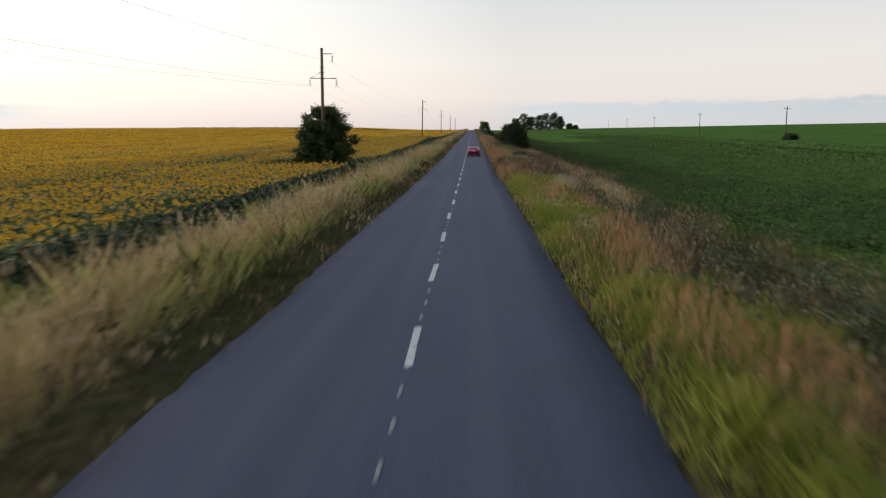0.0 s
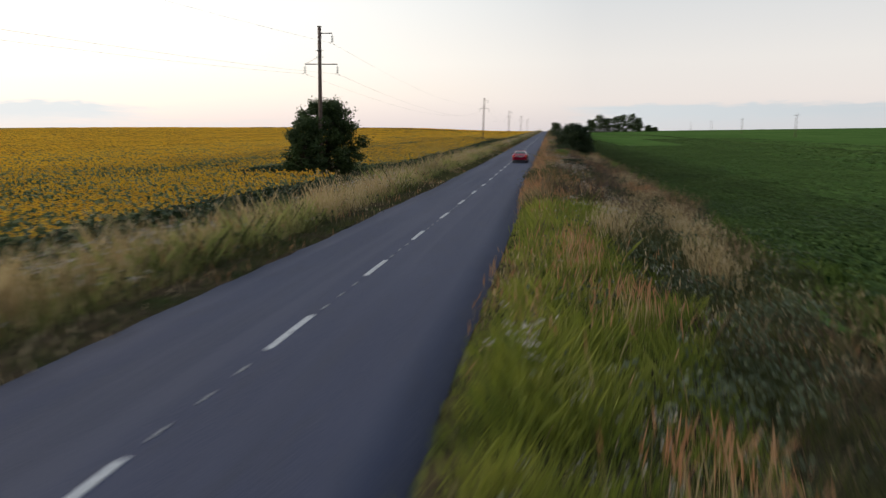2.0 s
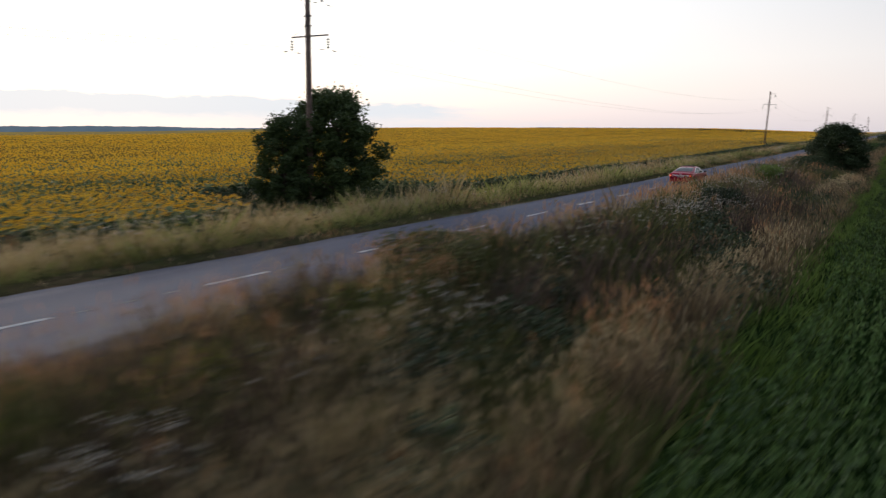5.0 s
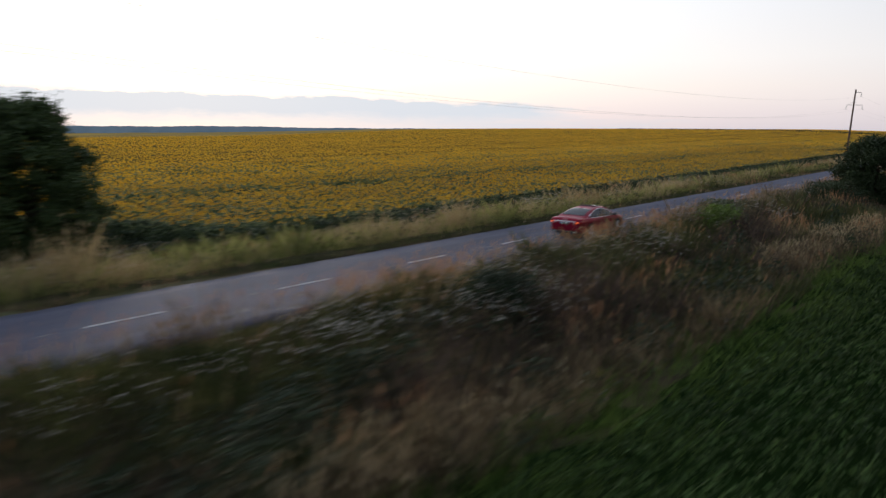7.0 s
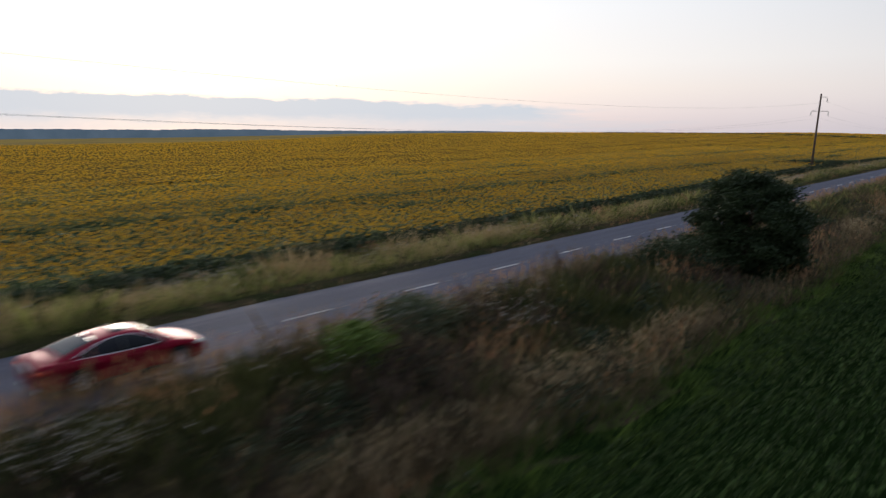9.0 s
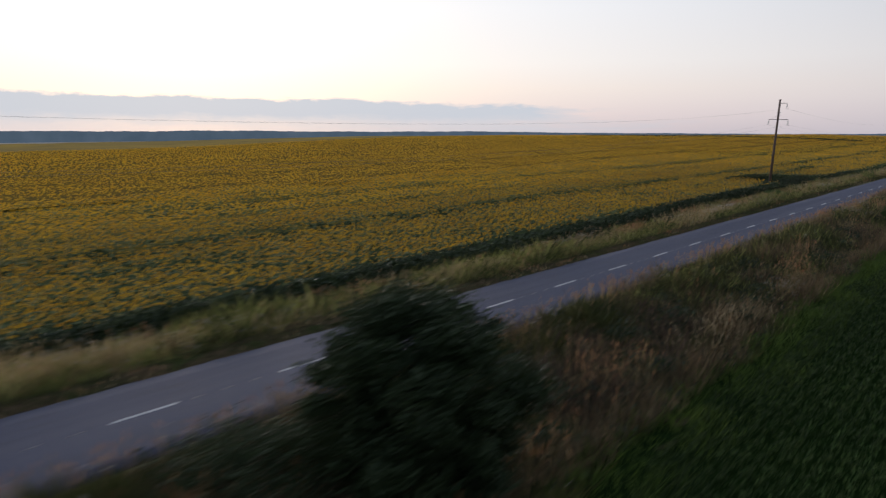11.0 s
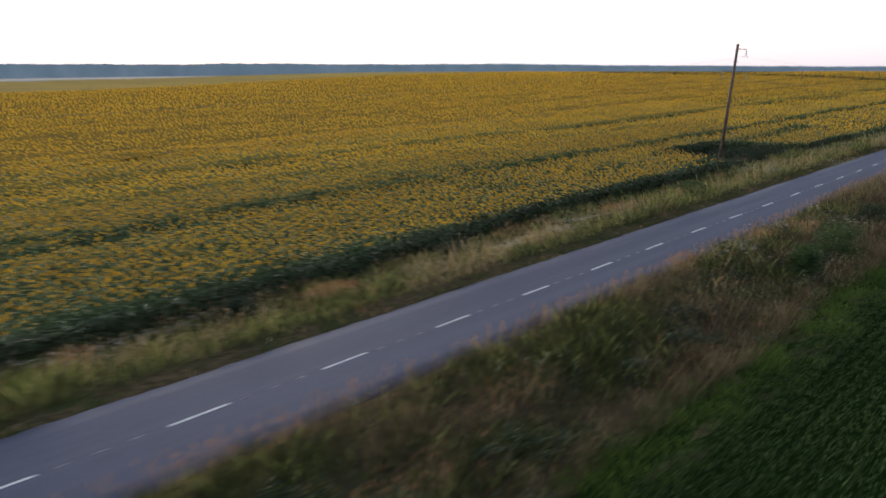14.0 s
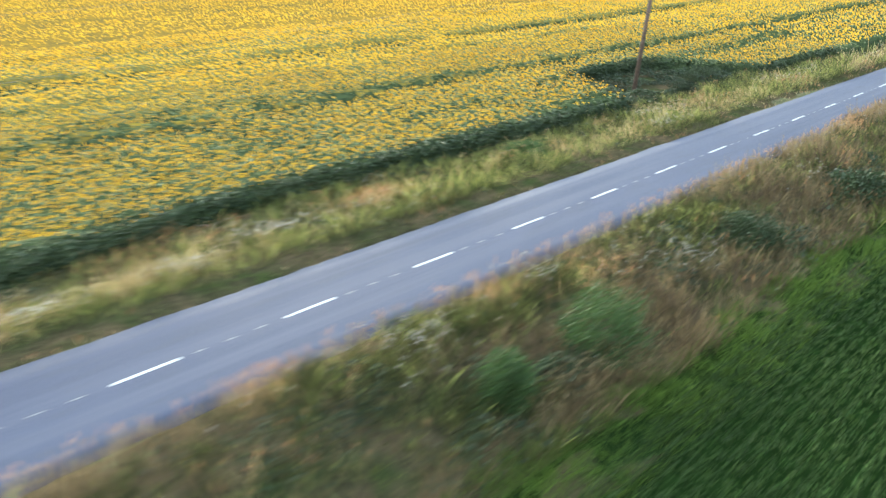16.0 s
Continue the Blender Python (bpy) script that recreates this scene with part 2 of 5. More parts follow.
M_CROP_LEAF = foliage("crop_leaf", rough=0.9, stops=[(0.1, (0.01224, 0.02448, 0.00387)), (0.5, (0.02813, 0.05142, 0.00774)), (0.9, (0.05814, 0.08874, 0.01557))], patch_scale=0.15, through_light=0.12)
M_MEADOW = foliage("meadow_blade", [(0.0, (0.11, 0.137, 0.038)), (0.35, (0.22, 0.245, 0.068)), (0.65, (0.36, 0.352, 0.115)), (1.0, (0.53, 0.495, 0.21))], patch_scale=0.8, island=0.2, through_light=0.42)
M_GREEN = foliage("green_blade", [(0.0, (0.02628, 0.03805, 0.0114)), (0.35, (0.05724, 0.06913, 0.01957)), (0.65, (0.1122, 0.1128, 0.03268)), (1.0, (0.1935, 0.1763, 0.0531))], patch_scale=0.8, island=0.16, through_light=0.14)
M_LUSH = foliage("lush_blade", [(0.0, (0.06396, 0.0943, 0.0153)), (0.35, (0.1482, 0.1845, 0.027)), (0.65, (0.2574, 0.2747, 0.0468)), (1.0, (0.3666, 0.3526, 0.099))], patch_scale=0.8, island=0.2, through_light=0.42)
M_DRY = foliage("dry_blade", [(0.0, (0.18, 0.125, 0.0602)), (0.35, (0.315, 0.2306, 0.1075)), (0.65, (0.45, 0.3414, 0.1677)), (1.0, (0.594, 0.4752, 0.258))], patch_scale=0.8, island=0.2, through_light=0.42)
M_TAN = foliage("tan_blade", [(0.0, (0.0656, 0.044, 0.0255)), (0.35, (0.1394, 0.0976, 0.051)), (0.65, (0.246, 0.18, 0.0952)), (1.0, (0.3608, 0.284, 0.17))], patch_scale=0.8, island=0.2, through_light=0.3)
M_BROWN = foliage("brown_blade", [(0.0, (0.03192, 0.02268, 0.0193)), (0.35, (0.07182, 0.04842, 0.0353)), (0.65, (0.1277, 0.08694, 0.0613)), (1.0, (0.2394, 0.1739, 0.126))], patch_scale=0.8, island=0.16, through_light=0.14)
M_PLUME = foliage("rust_plume", [(0.0, (0.272, 0.123, 0.0558)), (0.5, (0.424, 0.2198, 0.1062)), (1.0, (0.512, 0.328, 0.189))], patch_scale=0.5, through_light=0.42)
M_STRAW = foliage("straw_plume", [(0.0, (0.32, 0.235, 0.13)), (0.5, (0.48, 0.372, 0.21)), (1.0, (0.63, 0.52, 0.34))], patch_scale=0.6, island=0.25, through_light=0.35)
M_WEED = foliage("weed_leaf", [(0.0, (0.014, 0.023, 0.011)), (0.45, (0.028, 0.043, 0.018)), (0.8, (0.052, 0.072, 0.024)), (1.0, (0.10, 0.125, 0.03))], patch_scale=0.4, island=0.4, through_light=0.12)
M_TALLWEED = foliage("tall_weed_leaf", [(0.0, (0.048, 0.064, 0.030)), (0.5, (0.088, 0.108, 0.052)), (1.0, (0.15, 0.17, 0.09))], patch_scale=0.5, island=0.25, through_light=0.15)
M_UMBEL = foliage("white_umbel", [(0.0, (0.27, 0.24, 0.19)), (1.0, (0.50, 0.46, 0.39))], through_light=0.15)
M_TREE = foliage("tree_leaf", [(0.0, (0.02392, 0.04232, 0.0132)), (0.5, (0.04968, 0.07912, 0.02145)), (1.0, (0.1012, 0.138, 0.0363))], patch_scale=0.6, through_light=0.12)
M_BUSH = foliage("bush_leaf", [(0.0, (0.0175, 0.03125, 0.0108)), (0.5, (0.0325, 0.05125, 0.0168)), (1.0, (0.06, 0.0825, 0.0288))], patch_scale=0.6, through_light=0.12)
M_SHRUB = foliage("shrub_leaf", [(0.0, (0.026, 0.052, 0.014)), (0.5, (0.052, 0.092, 0.024)), (1.0, (0.10, 0.15, 0.038))], patch_scale=0.8)
M_EDGE_GRASS = foliage("edge_grass", [(0.0, (0.060, 0.105, 0.016)), (0.5, (0.115, 0.175, 0.028)), (1.0, (0.19, 0.25, 0.045))], patch_scale=0.3, through_light=0.15)
M_BARK = plain("bark", (0.075, 0.055, 0.04), 0.9, noise_amount=0.4)
M_POLE = plain("pole_timber", (0.15, 0.10, 0.075), 0.85, noise_amount=0.35, scale=3)
M_STEEL = plain("dark_steel", (0.11, 0.10, 0.10), 0.55, 0.6)
M_GLASSY = plain("insulator_glass", (0.30, 0.34, 0.33), 0.2)
M_WIRE = plain("wire", (0.16, 0.16, 0.17), 0.6, 0.3)


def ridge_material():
    """Far wooded hills; the blue air haze over them is painted as a dim glow."""
    m, n, l, b = material("hazy_hills_glow", 1.0, 0, 0)
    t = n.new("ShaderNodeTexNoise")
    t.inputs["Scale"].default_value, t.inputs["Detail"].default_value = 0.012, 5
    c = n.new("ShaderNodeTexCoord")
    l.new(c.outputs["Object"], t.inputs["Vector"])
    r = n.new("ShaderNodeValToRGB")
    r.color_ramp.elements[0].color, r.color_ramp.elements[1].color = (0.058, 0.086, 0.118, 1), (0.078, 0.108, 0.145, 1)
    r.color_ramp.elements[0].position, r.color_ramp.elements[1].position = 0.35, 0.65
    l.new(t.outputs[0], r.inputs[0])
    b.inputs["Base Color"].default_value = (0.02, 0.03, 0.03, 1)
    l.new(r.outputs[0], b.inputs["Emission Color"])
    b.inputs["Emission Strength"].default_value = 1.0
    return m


M_RIDGE = ridge_material()


# ---- mesh tools ----
def tri_mesh(name, verts, faces, mats, index=None, smooth=False):
    """A mesh object from arrays of corners and triangles or quads."""
    me = bpy.data.meshes.new(name)
    verts, faces = np.asarray(verts, np.float32), np.asarray(faces, np.int32)
    k = faces.shape[1]
    me.vertices.add(len(verts))
    me.vertices.foreach_set("co", verts.ravel())
    me.loops.add(faces.size)
    me.loops.foreach_set("vertex_index", faces.ravel())
    me.polygons.add(len(faces))
    me.polygons.foreach_set("loop_start", np.arange(0, faces.size, k, dtype=np.int32))
    if index is not None:
        me.polygons.foreach_set("material_index", np.asarray(index, np.int32))
    me.polygons.foreach_set("use_smooth", np.full(len(faces), smooth))
    for m in mats if isinstance(mats, (list, tuple)) else [mats]:
        me.materials.append(m)
    me.update(calc_edges=True)
    return new(name, me)


def part(name, bm, mat, parent=None, label="", smooth=True):
    """Links a bmesh as one mesh object under a thing or a part."""
    me = bpy.data.meshes.new(name)
    bmesh.ops.recalc_face_normals(bm, faces=bm.faces)
    for f in bm.faces:
        f.smooth = smooth
    bm.to_mesh(me)
    bm.free()
    me.materials.append(mat)
    ob = new(name, me)
    ob.parent = parent
    return tagged(ob, label)


def smoothstep(a, b, x):
    t = np.clip((np.asarray(x, float) - a) / (b - a), 0, 1)
    return t * t * (3 - 2 * t)


def road_z(y):
    """The road's long profile: level, then a steady climb of 1.2 in 100 to a far crest."""
    y = np.asarray(y, float)
    p = np.where(y < 40, 0, np.where(y < 100, (y - 40) ** 2 / 120, y - 70))
    p = np.where(y > 760, 690 + 60 * np.tanh((y - 760) / 60), p)
    return 0.0115 * p


def ground_z(x, y):
    """Height of the land: low embankment under the road, rising ground to the right, falling away past the crests."""
    x, y = np.asarray(x, float), np.asarray(y, float)
    z = road_z(y) - 1.0 * smoothstep(3.6, 10.0, -x) - 0.85 * smoothstep(3.6, 10.5, x)
    z = z + 0.012 * np.clip(x - 30, 0, 500) + 0.004 * np.clip(-x - 60, 0, 600)
    # the sunflower field swells to a near crest on the left and sinks behind it
    q, az = np.hypot(x, y - 90), np.degrees(np.arctan2(-x, y - 90))
    z = z + smoothstep(20, 120, -x) * (3.3 * np.exp(-(((q - 500) / 190) ** 2)) * (1 - smoothstep(42, 62, az)) - 2.5 * smoothstep(600, 800, q))
    r = np.hypot(x, y - 100)
    return z - 55 * smoothstep(800, 1900, r) * smoothstep(-0.2, 1, (r - 760) / 400)


def lattice(x0, x1, y0, y1, nx, ny, lift=0.0, relief=0.0, rough_seed=0):
    """Corners and quads of a grid laid over the land."""
    xs, ys = np.linspace(x0, x1, nx), np.linspace(y0, y1, ny)
    X, Y = np.meshgrid(xs, ys)
    Z = ground_z(X, Y) + lift + relief * np.random.default_rng(rough_seed).standard_normal(X.shape)
    V = np.stack([X, Y, Z], -1).reshape(-1, 3)
    i = np.arange(nx * ny).reshape(ny, nx)
    F = np.stack([i[:-1, :-1], i[:-1, 1:], i[1:, 1:], i[1:, :-1]], -1).reshape(-1, 4)
    return V, F


# ---- the land ----
def build_ground():
    a = np.concatenate([-np.geomspace(4300, 14, 46), np.linspace(-12, 12, 25), np.geomspace(14, 4300, 46)])
    b = np.concatenate([-np.geomspace(3000, 40, 24), np.linspace(-30, 420, 91), np.geomspace(435, 4300, 50)])
    X, Y = np.meshgrid(a, b)
    Z = ground_z(X, Y) - 0.06
    V = np.stack([X, Y, Z], -1).reshape(-1, 3)
    i = np.arange(X.size).reshape(X.shape)
    F = np.stack([i[:-1, :-1], i[:-1, 1:], i[1:, 1:], i[1:, :-1]], -1).reshape(-1, 4)
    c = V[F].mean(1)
    # land beyond the crests takes the haze-paled colour
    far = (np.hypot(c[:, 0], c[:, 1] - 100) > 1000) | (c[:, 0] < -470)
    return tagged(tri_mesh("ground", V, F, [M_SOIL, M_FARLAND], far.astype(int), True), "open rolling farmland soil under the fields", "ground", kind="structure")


ground = build_ground()


def build_hills():
    """Two long wooded ridges on the far side of the valley."""
    things = []
    for name, dist, base, top, seed, a0, a1 in (("backdrop", 3900, -70, 37, 3, -20, 130), ("backdrop", 3300, -70, 27, 5, 42, 112)):
        az = np.radians(np.arange(a0, a1, 0.04))
        g = np.random.default_rng(seed)
        h = np.full(len(az), float(top))
        for f, amp in ((3, 4), (9, 2.5), (23, 1.5), (70, 0.9), (300, 0.7), (900, 0.6)):
            h += amp * np.sin(az * f + g.uniform(0, 6))
        h += g.standard_normal(len(az)) * 0.35
        h *= smoothstep(5, 60, np.degrees(az)) * 0.5 + 0.5
        x, y = -np.sin(az) * dist, 100 + np.cos(az) * dist
        n = len(az)
        V = np.concatenate([np.stack([x, y, np.full(n, base)], -1), np.stack([x, y, h], -1), np.stack([x * 1.12, y * 1.12, np.full(n, base)], -1)])
        i = np.arange(n - 1)
        F = np.concatenate([np.stack([i, i + 1, i + 1 + n, i + n], -1), np.stack([i + n, i + 1 + n, i + 1 + 2 * n, i + 2 * n], -1)])
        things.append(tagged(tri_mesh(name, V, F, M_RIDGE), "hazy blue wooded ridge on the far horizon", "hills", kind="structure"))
    return things


build_hills()

ROAD_L, ROAD_R = -3.05, 3.1


def build_road():
    ys = np.concatenate([np.linspace(-60, 300, 721), np.linspace(303, 900, 200)])
    g = np.random.default_rng(11)
    n = len(ys)
    wob = lambda: np.convolve(g.standard_normal(n + 8), np.ones(9) / 9, "valid") * 0.10 + g.standard_normal(n) * 0.025
    cols = [np.full(n, ROAD_L) + wob() - 0.02, np.full(n, -2.2), np.full(n, -0.8), np.full(n, 0.8), np.full(n, 2.2), np.full(n, ROAD_R) + wob() + 0.02]
    lifts = [-0.03, 0.0, 0.02, 0.02, 0.0, -0.03]
    V, rows = [], []
    for x, lift in [(cols[0], -0.30)] + list(zip(cols, lifts)) + [(cols[-1], -0.30)]:
        rows.append(np.stack([x, ys, road_z(ys) + lift], -1))
    V = np.concatenate(rows)
    i = np.arange(n - 1)
    F = np.concatenate([np.stack([i + k * n, i + (k + 1) * n, i + 1 + (k + 1) * n, i + 1 + k * n], -1) for k in range(len(rows) - 1)])
    return tagged(tri_mesh("road", V, F, M_ASPHALT, smooth=True), "narrow straight grey asphalt country road with worn edges", "road", kind="structure")


road = build_road()


def mark_mesh(length, width, seed, mat=M_PAINT):
    """A worn painted stripe, a few millimetres thick, with uneven ends."""
    bm = bmesh.new()
    g = random.Random(seed)
    ring = [(-width / 2, -length / 2), (0, -length / 2 - g.uniform(0, 0.05)), (width / 2, -length / 2 + g.uniform(0, 0.04)), (width / 2 + g.uniform(-0.01, 0.01), 0), (width / 2, length / 2), (0, length / 2 + g.uniform(0, 0.05)), (-width / 2, length / 2 - g.uniform(0, 0.04)), (-width / 2 + g.uniform(-0.01, 0.01), 0)]
    top = [bm.verts.new((x, y, 0.005)) for x, y in ring]
    low = [bm.verts.new((x * 1.03, y * 1.005, -0.012)) for x, y in ring]
    bm.faces.new(top)
    for k in range(8):
        bm.faces.new((low[k], low[(k + 1) % 8], top[(k + 1) % 8], top[k]))
    me = bpy.data.meshes.new("lane_mark")
    bm.to_mesh(me)
    bm.free()
    me.materials.append(mat)
    return me


def build_marks():
    longs = [mark_mesh(2.1, 0.13, s) for s in range(3)]
    shorts = [mark_mesh(0.36, 0.05, s + 9, M_OLD_PAINT) for s in range(3)]
    g = random.Random(4)
    for k in range(-2, 90):
        y = 12.85 + 6.0 * k
        spots = [(y, longs, 0.0)]
        if k < 46:
            spots += [(y + d, shorts, 0.02) for d in (1.75, 2.85, 3.95)]
        for yy, kinds, dxx in spots:
            ob = new("lane_mark", kinds[g.randrange(3)])
            ob.parent = road
            slope = math.atan(float(road_z(yy + 0.5) - road_z(yy - 0.5)))
            ob.matrix_local = Matrix.LocRotScale((dxx + g.uniform(-0.015, 0.015), yy, float(road_z(yy)) + 0.024), Euler((slope, 0, g.uniform(-0.012, 0.012))), None)


build_marks()


# ---- plants ----
def blades(px, py, h, w, lean, seed, lift=0.0):
    """Bent grass blades rooted at (px, py): four corners and two triangles each."""
    g = np.random.default_rng(seed)
    n = len(px)
    z = ground_z(px, py) + lift
    a, b = g.uniform(0, 2 * np.pi, n), g.uniform(0, 2 * np.pi, n)
    ux, uy = np.cos(a) * w * 0.44, np.sin(a) * w * 0.44
    lx, ly = np.cos(b) * lean * h, np.sin(b) * lean * h
    P = lambda k, s, up: np.stack([px + lx * k + ux * s, py + ly * k + uy * s, z + h * up], -1)
    V = np.stack([P(0, -1, -0.04), P(0, 1, -0.04), P(0.56, 1.0, 0.58), P(1, 0, 1.0 - 0.15 * lean)], 1).reshape(-1, 3)
    T = np.array([[0, 1, 2], [0, 2, 3]])
    F = (np.arange(n)[:, None, None] * 4 + T[None]).reshape(-1, 3)
    return V, F, np.stack([px + lx, py + ly, z + h * (1.0 - 0.15 * lean)], -1)


def spindles(tip, length, wide, seed):
    """Seed heads: folded spindles round the tops of stems, two triangles each."""
    g = np.random.default_rng(seed)
    n = len(tip)
    d = np.stack([g.normal(0, 0.25, n), g.normal(0, 0.25, n), np.ones(n)], -1)
    d /= np.linalg.norm(d, axis=1)[:, None]
    low, mid, top = tip - d * (length * 0.55)[:, None], tip - d * (length * 0.1)[:, None], tip + d * (length * 0.45)[:, None]
    a0 = g.uniform(0, 6.28, n)
    side = [mid + np.stack([np.cos(a) * wide, np.sin(a) * wide, np.zeros(n)], -1) for a in (a0, a0 + 2.4)]
    V = np.stack([low, side[0], top, side[1]], 1).reshape(-1, 3)
    T = np.array([[0, 1, 2], [0, 2, 3]])
    return V, (np.arange(n)[:, None, None] * 4 + T[None]).reshape(-1, 3)


def leaves(c, size, seed, flat=0.0, toward=None):
    """Folded diamond leaves round the points c: four corners and two triangles each."""
    g = np.random.default_rng(seed)
    n = len(c)
    a = g.normal(0, 1, (n, 3))
    if toward is not None:
        a = a * 0.6 + toward
    a[:, 2] *= 1 - flat
    a /= np.linalg.norm(a, axis=1)[:, None] + 1e-9
    b = np.cross(a, g.normal(0, 1, (n, 3)) * [1 - flat, 1 - flat, 1] + [0, 0, flat])
    b /= np.linalg.norm(b, axis=1)[:, None] + 1e-9
    up = np.cross(a, b)
    s = (size * g.uniform(0.6, 1.3, n))[:, None]
    V = np.stack([c - a * s * 0.5, c + b * s * 0.34 + up * s * 0.10, c + a * s * 0.5, c - b * s * 0.34 + up * s * 0.10], 1).reshape(-1, 3)
    T = np.array([[0, 1, 2], [0, 2, 3]])
    return V, (np.arange(n)[:, None, None] * 4 + T[None]).reshape(-1, 3)


def joined(*pieces):
    V, F, I, k = [], [], [], 0
    for q, (v, f) in enumerate(pieces):
        V.append(v), F.append(f + k), I.append(np.full(len(f), q))
        k += len(v)
    return np.concatenate(V), np.concatenate(F), np.concatenate(I)


def waves(x, y, seed, scale):
    """A smooth random field from -1 to 1 over the plan."""
    g = np.random.default_rng(seed)
    v = np.zeros_like(x)
    for _ in range(10):
        k, p = g.normal(0, 1 / scale, 2), g.uniform(0, 6.28)
        v += np.sin(k[0] * x + k[1] * y + p)
    return np.clip(v / 4.0, -1, 1)


L_EDGE, R_EDGE = -11.2, 11.5      # where the sunflowers and the low crop begin


def left_edge(y):
    """The sunflowers' near edge; it draws back round the poles and the tree."""
    e = L_EDGE + 0.25 * np.sin(y * 0.21) + 0.2 * np.sin(y * 0.067 + 1) - 1.8 * np.exp(-(((y - 205) / 24) ** 4))
    for c, wdt, depth in ((80.5, 7.5, 11), (243, 9.5, 11.5), (375, 7, 7.5)):
        e = e - depth * np.exp(-(((y - c) / wdt) ** 6))
    return e


def right_edge(y):
    """Where the verge's straw gives way to the crop; it comes nearer the road further on."""
    return R_EDGE - 1.2 * smoothstep(125, 175, y) + 0.15 * np.sin(y * 0.35) + 0.12 * np.sin(y * 0.9 + 2)


def verge_points(n, side, y0, y1, seed):
    g = np.random.default_rng(seed)
    y = g.uniform(y0, y1, n)
    u = g.uniform(0, 1, n)
    if side < 0:
        far = np.maximum(left_edge(y), -13.4) + 0.3
        x = ROAD_L - 0.05 + (far - ROAD_L) * u
    else:
        x = ROAD_R + 0.05 + (right_edge(y) + 0.4 - ROAD_R) * u
    return x, y, u


def build_verge(side, name):
    nx = 14
    ys = np.concatenate([np.linspace(-60, 300, 240), np.linspace(305, 900, 60)])
    g = np.random.default_rng(21 + side)
    rows = []
    for k in range(nx):
        f = k / (nx - 1)
        far = np.full(len(ys), R_EDGE + 1.0) if side > 0 else left_edge(ys) - 1.0
        x = (ROAD_R - 0.12 if side > 0 else ROAD_L + 0.12) * (1 - f) + far * f
        lump = 0.0 if k in (0,) else 0.10
        rows.append(np.stack([x, ys, ground_z(x, ys) - 0.02 - (0.06 if k == 0 else 0) + lump * g.uniform(0, 1, len(ys))], -1))
    V = np.concatenate(rows)
    n = len(ys)
    i = np.arange(n - 1)
    F = np.concatenate([np.stack([i + k * n, i + (k + 1) * n, i + 1 + (k + 1) * n, i + 1 + k * n], -1) for k in range(nx - 1)])
    return tagged(tri_mesh(name, V, F, M_VERGE, smooth=True), "uneven turf of the roadside verge beside the asphalt", "verge", kind="structure")


build_verge(1, "verge_east")
build_verge(-1, "verge_west")


